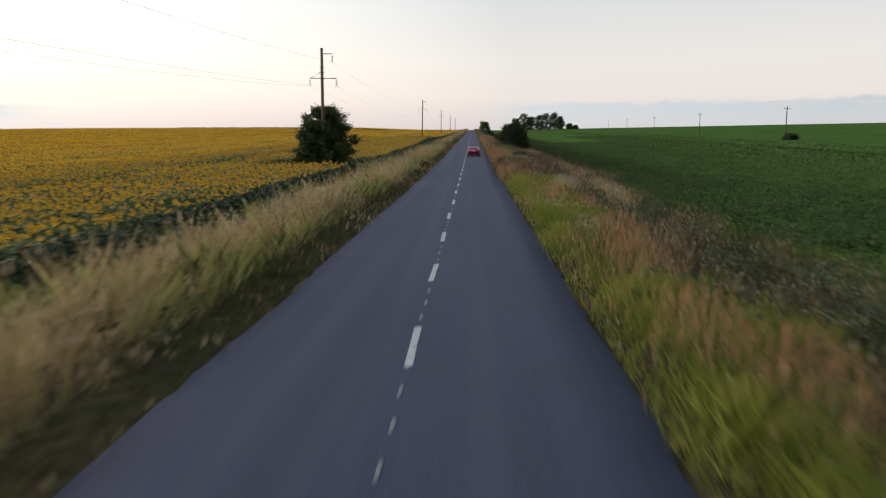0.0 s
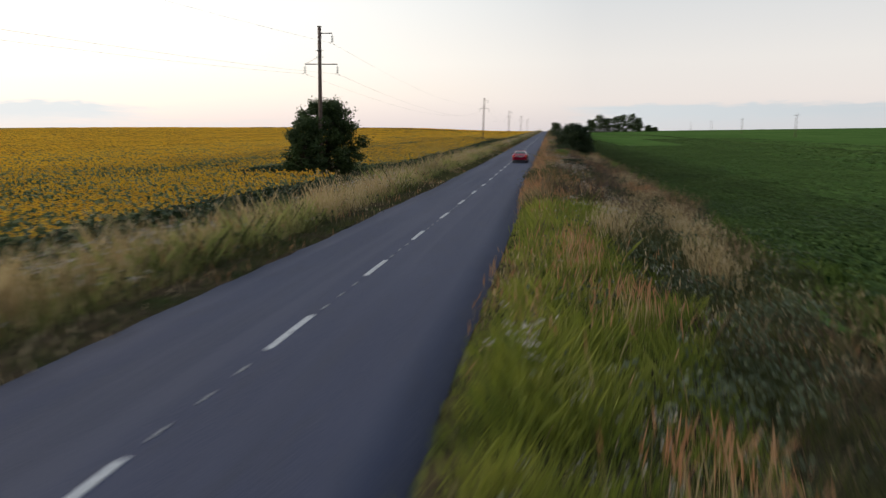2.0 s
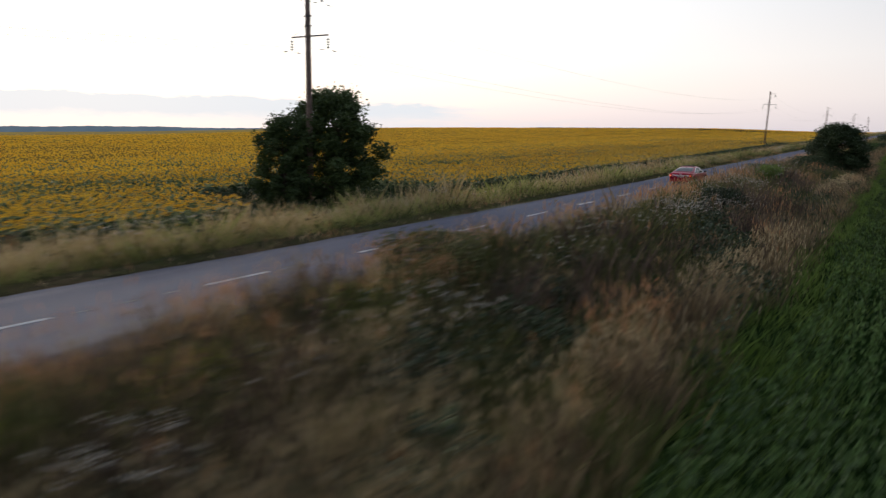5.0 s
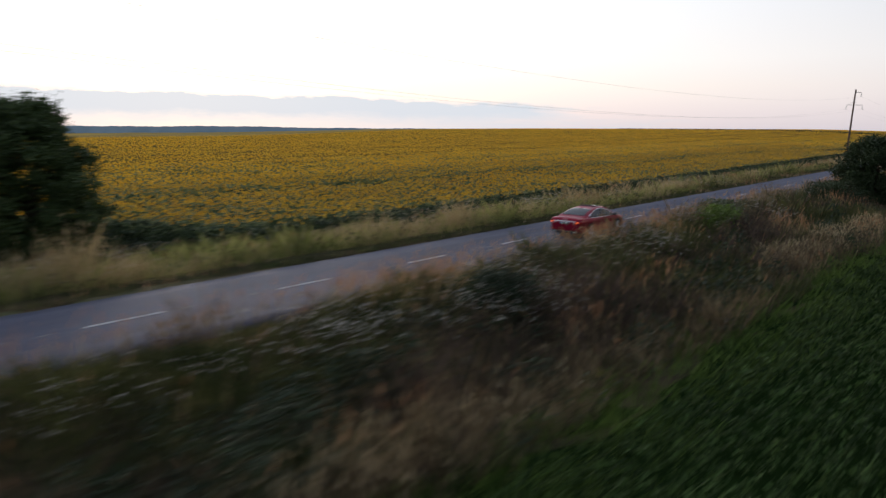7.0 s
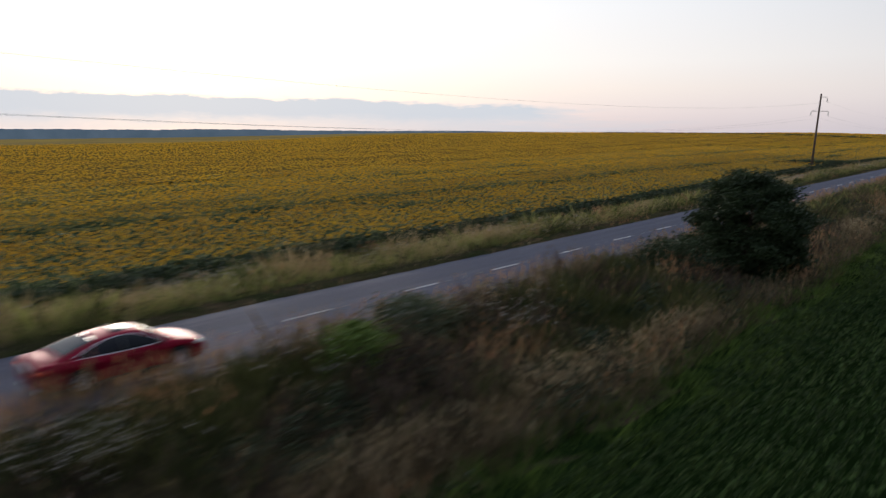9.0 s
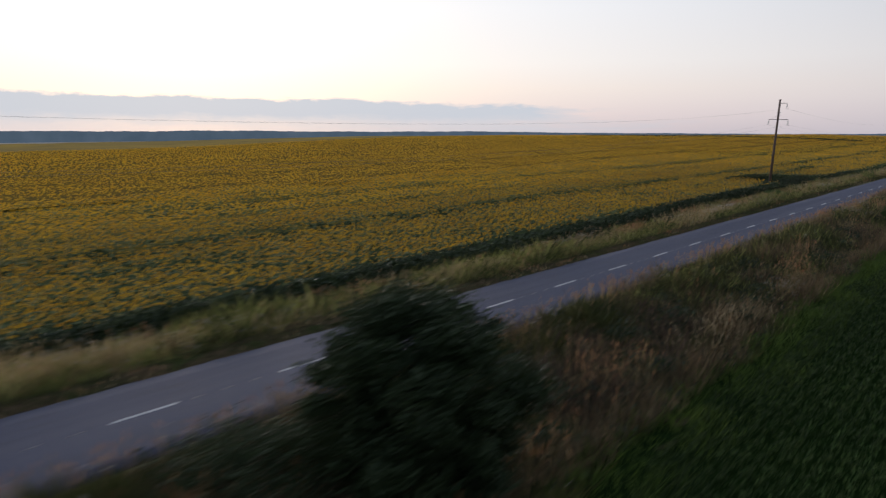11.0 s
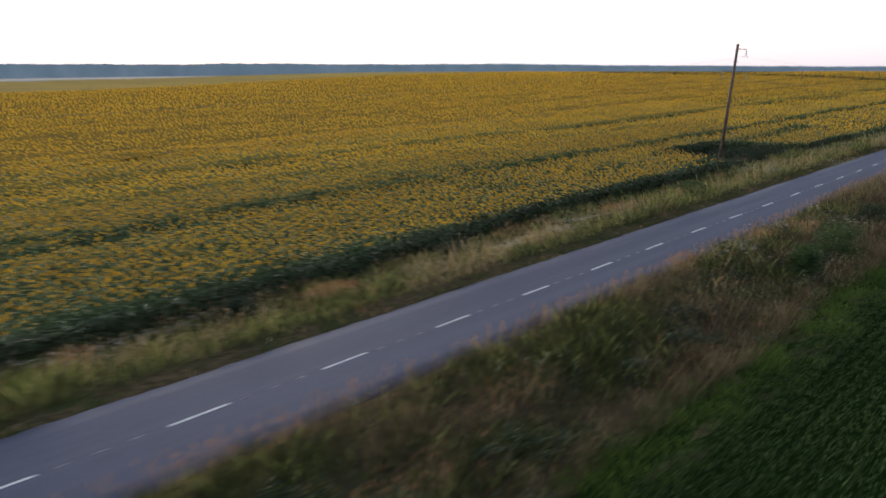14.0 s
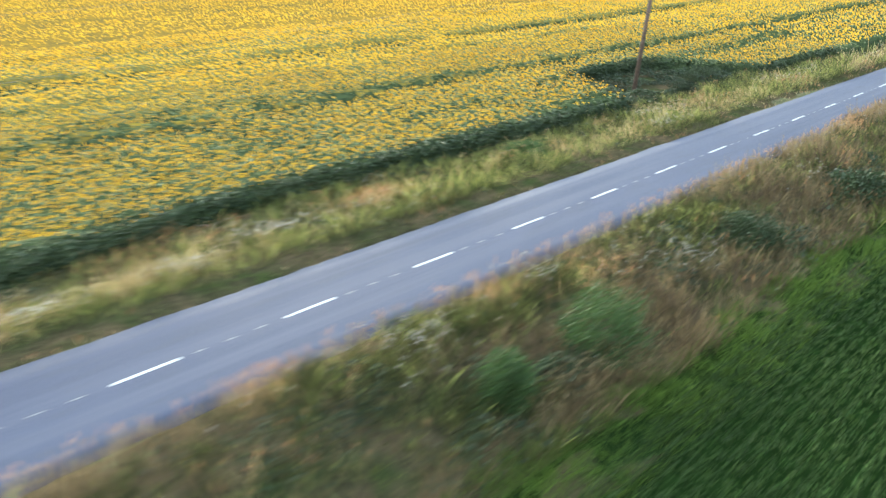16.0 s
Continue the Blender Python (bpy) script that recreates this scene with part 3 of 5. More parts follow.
def grow_verge(side, y0, y1, counts, seed, coarse=1.0, lush=0.0, tall=1.0):
    """Green and dry blades, plumes, leafy weeds and white umbels, zoned from the asphalt (u = 0) to the field (u = 1) and in drifting patches."""
    n_green, n_dry, n_plume, n_weed, n_umbel = [int(c) for c in counts]
    east = side > 0

    def pick(n, seed2, test):
        x, y, u = verge_points(int(n * 2.6), side, y0, y1, seed2)
        ok = np.random.default_rng(seed2 + 1).uniform(0, 1, len(x)) < test(x, y, u)
        return x[ok][:n], y[ok][:n], u[ok][:n]

    def hump(u, c, wdt):
        return np.exp(-(((u - c) / wdt) ** 2))

    def dryness(x, y, u):
        d = waves(x, y * 0.6, 3 + east, 0.9) * 0.6 + 0.35 * waves(x, y * 0.6, 8, 2.6) - lush
        if east:
            return d + (0.1 if lush else 0.45) * hump(u, 0.04, 0.06) - 0.35 * hump(u, 0.24, 0.13) + 0.25 * hump(u, 0.55, 0.2) + 1.0 * hump(u, 0.88, 0.08) * (1 - lush)
        return d - 0.2 - 0.5 * hump(u, 0.0, 0.12) + (0.45 if y0 < 100 else 0.1) * hump(u, 0.38, 0.18) - 0.35 * hump(u, 0.85, 0.2)

    g = np.random.default_rng(seed)
    if east:
        rise = lambda u: tall * ((0.26 if lush > 0.2 else 0.50) + (0.74 if lush > 0.2 else 0.50) * smoothstep(0.0, 0.12 if lush > 0.2 else 0.09, u) - 0.12 * smoothstep(0.3, 0.6, u))
    else:
        rise = lambda u: tall * (0.16 + 0.84 * smoothstep(0.07, 0.24, u) - 0.25 * smoothstep(0.6, 0.95, u))
    tuft = lambda x, y, s=37: 0.74 + 0.36 * waves(x, y, s, 0.22) + 0.34 * waves(x, y, s + 2, 0.7)
    x, y, u = pick(n_green, seed + 1, lambda x, y, u: np.clip(0.50 - 0.95 * dryness(x, y, u), 0.04, 1))
    h = g.uniform(0.30, 0.75 if east else 0.95, len(x)) * rise(u) * (1 + 0.35 * waves(x, y, 31, 2.5)) * tuft(x, y) * (0.85 + 0.15 * coarse)
    v, f, _ = blades(x, y, h, 0.024 * coarse * g.uniform(0.6, 1.4, len(x)), g.uniform(0.15, 0.75, len(x)), seed + 2)
    shade = np.repeat(u + 0.12 * waves(x, y, 39, 1.0) > (0.45 if lush else 0.24), 2).astype(int)
    tagged(tri_mesh("green_grass", v, f, [M_LUSH, M_GREEN] if lush > 0.2 else [M_GREEN, M_MEADOW] if east else [M_GREEN, M_MEADOW], np.repeat((u > 0.14) & (g.uniform(0, 1, len(u)) < (0.4 if y0 > 100 else 0.7)), 2).astype(int) if not east else shade if lush > 0.2 else np.repeat((y > 150) & (g.uniform(0, 1, len(u)) < 0.15), 2).astype(int)), "tall green grass on the roadside verge", "grass", kind="stuff")
    x, y, u = pick(n_dry, seed + 3, lambda x, y, u: np.clip(0.40 + 0.95 * dryness(x, y, u), 0.04, 1))
    x = x - side * 0.22 * (u < 0.05) * (0 if lush > 0.2 else 1)
    h = g.uniform(0.45, 1.0 if east else 1.2, len(x)) * rise(u) * (1 + 0.3 * waves(x, y, 33, 2.0)) * tuft(x, y, 43) * (0.85 + 0.15 * coarse)
    v, f, tip = blades(x, y, h, 0.017 * coarse * g.uniform(0.6, 1.4, len(x)), g.uniform(0.1, 0.5, len(x)), seed + 4)
    k = g.uniform(0, 1, len(x)) < (0.4 if east and not lush else 0.3 if east else 0.5)
    sv, sf = spindles(tip[k], g.uniform(0.12, 0.26, k.sum()) * coarse ** 0.5, 0.015 * coarse * g.uniform(0.7, 1.6, k.sum()), seed + 5)
    V, F, I = joined((v, f), (sv, sf))
    deep = east and not lush
    mats = [M_BROWN if deep else M_DRY, M_TAN if deep else M_STRAW, M_TAN if east else M_DRY]
    pale = np.where(u > 0.45, (u < 0.45) if lush else (u > 0.80), u < (0.38 if lush else 0.2))
    if lush > 0.2:
        mats[0] = M_TAN
    straw_line = np.repeat(pale, 2) & (g.uniform(0, 1, len(f)) < 0.75)
    straw_line |= np.repeat((y > 150) & (g.uniform(0, 1, len(u)) < 0.8), 2) & deep
    if not east:
        mats[2] = M_BROWN
        straw_line = np.repeat(u < 0.12, 2)
    I[:len(f)] = np.where(straw_line, 2, 0)
    tagged(tri_mesh("dry_grass", V, F, mats, I), "dry straw-coloured seeding grass on the verge", "grass", kind="stuff")
    rust = lambda x, y: waves(x, y * 0.6, 47 + east, 1.0)
    x, y, u = pick(n_plume, seed + 6, lambda x, y, u: np.clip((rust(x, y) - 0.25) * 1.8, 0.0, 1) + 0.02 + 0.8 * (u < 0.09) * east * (y > 52))
    x = x - side * 0.15 * (u < 0.06)
    h = g.uniform(0.6, 1.05, len(x)) * rise(u)
    v, f, tip = blades(x, y, h, 0.012 * coarse * np.ones(len(x)), g.uniform(0.05, 0.3, len(x)), seed + 7)
    sv, sf = spindles(tip, g.uniform(0.22, 0.42, len(x)), 0.014 * coarse * g.uniform(0.7, 1.5, len(x)), seed + 8)
    V, F, I = joined((v, f), (sv, sf))
    tagged(tri_mesh("rust_grass", V, F, [M_DRY, M_PLUME], I), "rust-pink feathery reed grass in patches on the verge", "grass", kind="stuff")
    weedy = lambda x, y: waves(x, y * 0.7, 59 + east, 0.8)
    zone = (lambda u: 0.22 + hump(u, 0.62, 0.22)) if east else (lambda u: 0.25 + hump(u, 0.85, 0.18))
    x, y, u = pick(n_weed, seed + 9, lambda x, y, u: np.clip(0.35 + 0.9 * weedy(x, y), 0.03, 1) * zone(u) * (u > 0.1))
    hw = tuft(x, y, 53) * (0.12 + 0.85 * g.uniform(0, 1, len(x)) ** 0.7 * (0.65 + 0.5 * np.clip(weedy(x, y), -0.5, 1)))
    c = np.stack([x, y, ground_z(x, y) + hw], -1)
    v, f = leaves(c, 0.12 * coarse, seed + 10, 0.3)
    tagged(tri_mesh("leafy_weeds", v, f, M_TALLWEED if lush > 0.2 else M_WEED), "dark leafy weeds thick along the verge", "weeds", kind="stuff")
    x, y, u = pick(n_umbel, seed + 11, lambda x, y, u: np.clip((waves(x, y * 0.6, 71 + east, 1.2) - 0.3) * 2.2, 0.012, 1) * (u > 0.12) * (u < (0.5 if east else 0.8)))
    h = g.uniform(0.65, 1.0, len(x)) * rise(u)
    v, f, tip = blades(x, y, h, 0.012 * coarse * np.ones(len(x)), g.uniform(0.05, 0.2, len(x)), seed + 12)
    m = 5
    c = np.repeat(tip, m, 0) + g.normal(0, 1, (len(tip) * m, 3)) * [0.05, 0.05, 0.014]
    lv, lf = leaves(c, 0.05 * coarse, seed + 13, 0.5)
    V, F, I = joined((v, f), (lv, lf))
    tagged(tri_mesh("white_umbels", V, F, [M_GREEN, M_UMBEL], I), "small white umbel wildflowers on thin stems", "wildflowers", kind="stuff")


grow_verge(1, -4, 52, (64000, 13000, 1200, 28000, 700), 100, 0.85, 0.4, 1.1)
grow_verge(1, 52, 122, (46000, 28000, 5000, 52000, 1500), 150, 1.1, 0.0, 1.42)
grow_verge(1, 122, 262, (60000, 42000, 6500, 66000, 1600), 200, 1.2, 0.0, 1.38)
grow_verge(-1, -4, 130, (78000, 21000, 1600, 11000, 2600), 300, 1.25, 0.05, 1.4)
grow_verge(-1, 130, 270, (84000, 10000, 3400, 12000, 2600), 400, 1.3, 0.05, 1.25)
grow_verge(1, 262, 820, (10000, 8000, 900, 8000, 200), 500, 3.4, 0.0, 1.3)
grow_verge(-1, 270, 820, (8000, 9000, 700, 6000, 300), 600, 3.4, 0.0, 1.3)


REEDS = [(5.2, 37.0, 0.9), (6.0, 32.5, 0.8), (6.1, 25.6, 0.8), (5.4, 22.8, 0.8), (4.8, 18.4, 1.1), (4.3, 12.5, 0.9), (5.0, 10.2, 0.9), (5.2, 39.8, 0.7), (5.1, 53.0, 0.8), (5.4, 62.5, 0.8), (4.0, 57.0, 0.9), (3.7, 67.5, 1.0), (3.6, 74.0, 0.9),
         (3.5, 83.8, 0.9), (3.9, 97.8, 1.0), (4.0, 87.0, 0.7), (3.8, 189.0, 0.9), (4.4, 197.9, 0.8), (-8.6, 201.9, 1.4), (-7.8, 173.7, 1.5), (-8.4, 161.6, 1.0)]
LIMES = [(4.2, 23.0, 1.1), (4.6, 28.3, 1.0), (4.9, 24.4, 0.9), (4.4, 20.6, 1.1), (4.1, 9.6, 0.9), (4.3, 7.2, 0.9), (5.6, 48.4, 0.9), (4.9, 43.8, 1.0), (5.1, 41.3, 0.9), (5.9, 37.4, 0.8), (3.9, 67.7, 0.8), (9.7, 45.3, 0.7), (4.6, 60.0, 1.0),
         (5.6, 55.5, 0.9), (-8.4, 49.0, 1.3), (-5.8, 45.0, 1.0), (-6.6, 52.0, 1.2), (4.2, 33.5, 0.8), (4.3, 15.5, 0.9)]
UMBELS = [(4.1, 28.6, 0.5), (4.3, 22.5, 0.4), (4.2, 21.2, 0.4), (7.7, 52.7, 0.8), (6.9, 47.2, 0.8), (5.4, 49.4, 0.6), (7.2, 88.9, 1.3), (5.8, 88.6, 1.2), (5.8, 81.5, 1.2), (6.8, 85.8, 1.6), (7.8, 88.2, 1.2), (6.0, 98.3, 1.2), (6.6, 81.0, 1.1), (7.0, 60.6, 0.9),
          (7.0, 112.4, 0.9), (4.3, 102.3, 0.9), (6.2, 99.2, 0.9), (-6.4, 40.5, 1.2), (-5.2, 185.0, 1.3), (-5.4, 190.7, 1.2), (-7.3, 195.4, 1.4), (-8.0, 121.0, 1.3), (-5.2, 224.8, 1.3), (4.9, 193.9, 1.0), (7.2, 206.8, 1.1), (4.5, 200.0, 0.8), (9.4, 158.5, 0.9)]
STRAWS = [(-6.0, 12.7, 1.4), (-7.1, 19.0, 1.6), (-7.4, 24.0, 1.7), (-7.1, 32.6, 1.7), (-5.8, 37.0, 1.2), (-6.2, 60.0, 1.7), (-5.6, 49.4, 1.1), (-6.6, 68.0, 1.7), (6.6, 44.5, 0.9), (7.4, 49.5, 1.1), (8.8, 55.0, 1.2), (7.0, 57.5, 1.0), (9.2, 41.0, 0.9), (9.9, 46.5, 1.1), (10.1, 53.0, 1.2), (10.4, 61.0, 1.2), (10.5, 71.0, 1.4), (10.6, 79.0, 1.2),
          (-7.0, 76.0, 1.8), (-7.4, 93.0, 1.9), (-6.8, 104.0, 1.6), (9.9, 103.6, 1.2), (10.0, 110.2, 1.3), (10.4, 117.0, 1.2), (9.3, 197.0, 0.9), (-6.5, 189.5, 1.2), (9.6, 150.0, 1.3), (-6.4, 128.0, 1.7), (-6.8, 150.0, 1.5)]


def spots(places, per_m2, seed, long=False):
    """Roots scattered in soft-edged patches drawn out along the road."""
    g = np.random.default_rng(seed)
    xs, ys, rs = [], [], []
    for cx, cy, r in places:
        n = int(per_m2 * r * r * 5)
        xs.append(cx + g.normal(0, 0.48 * r, n))
        ys.append(cy + g.normal(0, (1.9 if long else 0.8) * r, n))
        rs.append(np.hypot((xs[-1] - cx) / r, (ys[-1] - cy) / ((3.4 if long else 1.6) * r)))
    x, y, q = np.concatenate(xs), np.concatenate(ys), np.concatenate(rs)
    ok = (x > ROAD_R - 0.1) | (x < ROAD_L - 0.3)
    return x[ok], y[ok], q[ok]


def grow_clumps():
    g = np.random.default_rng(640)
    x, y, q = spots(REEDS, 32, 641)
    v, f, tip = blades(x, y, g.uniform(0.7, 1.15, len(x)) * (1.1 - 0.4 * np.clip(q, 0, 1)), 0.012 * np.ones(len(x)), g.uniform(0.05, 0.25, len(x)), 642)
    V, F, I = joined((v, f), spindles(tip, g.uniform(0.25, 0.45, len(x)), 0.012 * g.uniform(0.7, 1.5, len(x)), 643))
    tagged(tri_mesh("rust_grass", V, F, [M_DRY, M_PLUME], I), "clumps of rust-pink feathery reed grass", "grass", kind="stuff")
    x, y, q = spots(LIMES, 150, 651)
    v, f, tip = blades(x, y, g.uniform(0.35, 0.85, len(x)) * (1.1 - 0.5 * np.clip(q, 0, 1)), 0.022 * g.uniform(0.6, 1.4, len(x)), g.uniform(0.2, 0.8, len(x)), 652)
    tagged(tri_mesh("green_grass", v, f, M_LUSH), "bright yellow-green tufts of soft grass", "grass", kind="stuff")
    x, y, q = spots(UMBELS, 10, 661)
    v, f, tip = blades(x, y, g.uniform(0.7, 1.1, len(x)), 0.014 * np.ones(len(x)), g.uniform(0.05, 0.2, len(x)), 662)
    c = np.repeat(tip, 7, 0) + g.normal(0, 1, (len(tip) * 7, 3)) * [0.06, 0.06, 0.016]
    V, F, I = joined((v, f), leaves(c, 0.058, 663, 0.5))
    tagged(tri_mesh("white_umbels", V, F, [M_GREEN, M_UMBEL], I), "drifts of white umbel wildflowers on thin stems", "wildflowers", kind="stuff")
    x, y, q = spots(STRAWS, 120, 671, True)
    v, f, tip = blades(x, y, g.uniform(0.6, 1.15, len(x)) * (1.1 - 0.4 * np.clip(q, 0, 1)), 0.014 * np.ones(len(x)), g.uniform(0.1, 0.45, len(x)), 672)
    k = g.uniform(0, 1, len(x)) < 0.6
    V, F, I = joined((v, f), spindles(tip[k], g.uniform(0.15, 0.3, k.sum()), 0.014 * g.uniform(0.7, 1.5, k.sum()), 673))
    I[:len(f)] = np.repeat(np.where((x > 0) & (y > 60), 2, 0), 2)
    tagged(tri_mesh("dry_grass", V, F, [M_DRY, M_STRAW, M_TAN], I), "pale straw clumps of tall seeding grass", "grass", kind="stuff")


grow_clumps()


# ---- the sunflower field ----
def tramline(x, y):
    """1 in the narrow lanes that the tractor left, else 0."""
    lane = np.zeros_like(x)
    for c in (-28.3, -51.5, -75.0, -98.0, -121.0):
        half_width = 1.5 + 0.8 * np.sin(y * 0.13 + c) * np.sin(y * 0.31 + 1) + 0.35 * np.sin(y * 0.9 + c)
        lane = np.maximum(lane, np.exp(-(((x - c - 0.5 * np.sin(y * 0.03)) / np.maximum(half_width, 0.3)) ** 4)))
    return lane


FACE = np.array([0.62, -0.45, 0.62])


def sunflowers(x, y, seed, n_leaf, big):
    """Nodding heads with a ring of petals and a dark disc, broad leaves and stems."""
    g = np.random.default_rng(seed)
    n = len(x)
    z0 = ground_z(x, y)
    h = (1.45 + 0.16 * g.standard_normal(n) + 0.12 * waves(x, y, 81, 6.0))
    c = np.stack([x, y, z0 + h], -1)
    d = FACE + g.normal(0, 0.28, (n, 3))
    d /= np.linalg.norm(d, axis=1)[:, None]
    a = np.cross(d, [0, 0, 1.0])
    a /= np.linalg.norm(a, axis=1)[:, None]
    b = np.cross(d, a)
    r = big * g.uniform(0.075, 0.135, n)[:, None]
    k = 6 if n_leaf > 2 else 4
    t0 = g.uniform(0, 6.28, n)
    ring = []
    for q in range(k):
        t = (t0 + q * 2 * np.pi / k)[:, None]
        rr = r * (1.05 if q % 2 else 0.85)
        ring.append(c + (a * np.cos(t) + b * np.sin(t)) * rr - d * r * 0.12)
    V = np.stack([c - d * r * 0.05, *ring], 1).reshape(-1, 3)
    T = np.array([[0, 1 + q, 1 + (q + 1) % k] for q in range(k)] if k == 6 else [[1, 2, 3], [1, 3, 4]])
    petals = (V, (np.arange(n)[:, None, None] * (k + 1) + T[None]).reshape(-1, 3))
    disc = []
    for q in range(4):
        t = (t0 + q * np.pi / 2)[:, None]
        disc.append(c + (a * np.cos(t) + b * np.sin(t)) * r * 0.48 + d * 0.012)
    V = np.stack(disc, 1).reshape(-1, 3)
    T = np.array([[0, 1, 2], [0, 2, 3]])
    discs = (V, (np.arange(n)[:, None, None] * 4 + T[None]).reshape(-1, 3))
    px = np.repeat(c, n_leaf, 0)
    ang = g.uniform(0, 6.28, len(px))
    rad = big * g.uniform(0.08, 0.30, len(px))
    px = px + np.stack([np.cos(ang) * rad, np.sin(ang) * rad, -g.uniform(0.05, 1.0, len(px)) ** 1.3 * 1.05 - 0.06], -1)
    lv = leaves(px, 0.32 * big, seed + 1, 0.55)
    V, F, I = joined(petals, discs if n_leaf > 2 else (discs[0][:4], discs[1][:2]), lv)
    return V, F, I


def sow(x0, x1, y0, y1, per_m2, seed):
    """Plants in drilled rows, evenly spaced with a little wander."""
    g = np.random.default_rng(seed)
    row = 0.7 if per_m2 > 3.0 else 1.0 / math.sqrt(per_m2)
    gap = 1.0 / (per_m2 * row)
    X, Y = np.meshgrid(np.arange(x0, x1, row), np.arange(y0, y1, gap))
    x, y = X.ravel(), Y.ravel()
    x = x + g.normal(0, 0.16 * row, len(x))
    y = y + g.uniform(-0.5, 0.5, len(y)) * gap
    thin = 0.97 - 0.97 * tramline(x, y) - 0.30 * (waves(x, y, 91, 1.6) > 0.7) - 0.75 * (waves(x, y * 0.10, 93, 1.3) > 0.70)
    ok = (x < left_edge(y) - 0.25) & (g.uniform(0, 1, len(x)) < thin)
    return x[ok], y[ok]


def build_sunflowers():
    for x0, x1, y0, y1, dens, leaf, big, seed in (
        (-40, -9, -6, 276, 7.6, 4, 0.76, 700), (-72, -40, -6, 330, 5.0, 2, 0.98, 710), (-40, -9, 276, 400, 3.0, 2, 1.15, 720),
        (-140, -72, 10, 520, 1.8, 0, 1.15, 730), (-72, -40, 330, 520, 1.1, 0, 1.5, 740), (-40, -9, 400, 520, 1.1, 0, 1.5, 745), (-300, -140, 40, 560, 0.55, 0, 1.9, 750), (-140, -9, 520, 760, 0.3, 0, 2.4, 755)):
        x, y = sow(x0, x1, y0, y1, dens, seed)
        V, F, I = sunflowers(x, y, seed, leaf, big)
        tagged(tri_mesh("sunflowers", V, F, [M_PETAL, M_DISC, M_SUN_LEAF], I), "sunflowers in full yellow bloom with dark centres", "sunflowers", kind="stuff")
    # leaves down the field's edge, painted dark as its shaded side
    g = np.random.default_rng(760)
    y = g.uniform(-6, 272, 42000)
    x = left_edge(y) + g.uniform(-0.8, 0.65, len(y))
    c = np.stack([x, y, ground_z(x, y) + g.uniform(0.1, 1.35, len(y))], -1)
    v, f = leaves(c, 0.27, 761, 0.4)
    tagged(tri_mesh("sunflower_leaves", v, f, M_SUN_FLANK_SHADE), "broad leaves along the sunflower field's edge, coloured as if in shade", "sunflowers", kind="stuff")
    y = np.concatenate([g.uniform(-6, 76, 22000), g.uniform(76, 262, 8000)])
    x = left_edge(y) + g.uniform(-0.3, 1.9, len(y)) * np.where(y < 76, 1.0, 0.55)
    ok = waves(x, y, 44, 2.0) > np.where(y < 76, -2, 0.05)
    x, y = x[ok], y[ok]
    h = (0.15 + 1.15 * g.uniform(0, 1, len(y))) * (0.75 + 0.4 * waves(x, y, 45, 0.9))
    v, f = leaves(np.stack([x, y, ground_z(x, y) + h], -1), 0.15, 771, 0.25)
    tagged(tri_mesh("tall_weeds", v, f, M_TALLWEED), "tall grey-green weeds banked against the sunflowers", "weeds", kind="stuff")
    # a dark strip of weeds across the far field
    x = g.uniform(-225, -60, 5200)
    y = 528 + g.normal(0, 2.2, len(x)) + 6 * np.sin(x * 0.02)
    v, f = leaves(np.stack([x, y, ground_z(x, y) + 0.4 + 1.5 * g.uniform(0, 1, len(x))], -1), 0.7, 781, 0.2)
    tagged(tri_mesh("tall_weeds", v, f, M_WEED), "dark strip of tall weeds across the far sunflowers", "weeds", kind="stuff")
    # rank growth in the bays round the poles and the tree
    for cy, wy, n in ((80.5, 8.0, 9000), (243, 9.0, 12000), (375, 7, 3000)):
        y = cy + g.uniform(-1, 1, n) * wy
        x = g.uniform(-23, -12.3, n)
        ok = (x > left_edge(y)) & (waves(x, y, 46, 1.1) > -0.35)
        x, y = x[ok], y[ok]
        h = (0.1 + 0.75 * g.uniform(0, 1, len(y))) * (0.7 + 0.5 * waves(x, y, 48, 0.8))
        v, f = leaves(np.stack([x, y, ground_z(x, y) + h], -1), 0.2, int(cy), 0.3)
        tagged(tri_mesh("tall_weeds", v, f, M_WEED), "dark rank weeds in a bay of the sunflower field", "weeds", kind="stuff")
    # the dense leaf layer under the heads, painted dark for shade, and the far field
    for name, x0, x1, y0, y1, nx, ny, lift, mat, rel in (
        ("sunflower_canopy", -70, -9.0, -40, 520, 180, 420, 0.85, M_SUN_SHADE, 0.12),
        ("sunflower_field", -300, -67, -40, 900, 90, 180, 1.12, M_SUN_SHEET, 0.12),
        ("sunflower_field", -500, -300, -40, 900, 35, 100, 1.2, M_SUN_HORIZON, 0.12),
        ("sunflower_field", -70, -9.0, 520, 900, 40, 90, 1.2, M_SUN_SHEET, 0.12)):
        V, F = lattice(x0, x1, y0, y1, nx, ny, lift, rel, nx)
        e = left_edge(V[:, 1])
        V[:, 2] -= (lift + 0.3) * smoothstep(-0.2, 0.5, V[:, 0] - e) + 0.78 * tramline(V[:, 0], V[:, 1]) * (mat is M_SUN_SHADE)
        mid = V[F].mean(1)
        # tractor lanes keep the dark colour that stands for their shade
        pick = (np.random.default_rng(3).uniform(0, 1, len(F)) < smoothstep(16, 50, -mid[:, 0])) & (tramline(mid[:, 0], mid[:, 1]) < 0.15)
        tagged(tri_mesh(name, V, F, [mat, M_SUN_MID if mat is M_SUN_SHADE else mat], pick.astype(int), smooth=True), "dense sunflower leaves covering the field", "sunflowers", kind="stuff")


build_sunflowers()


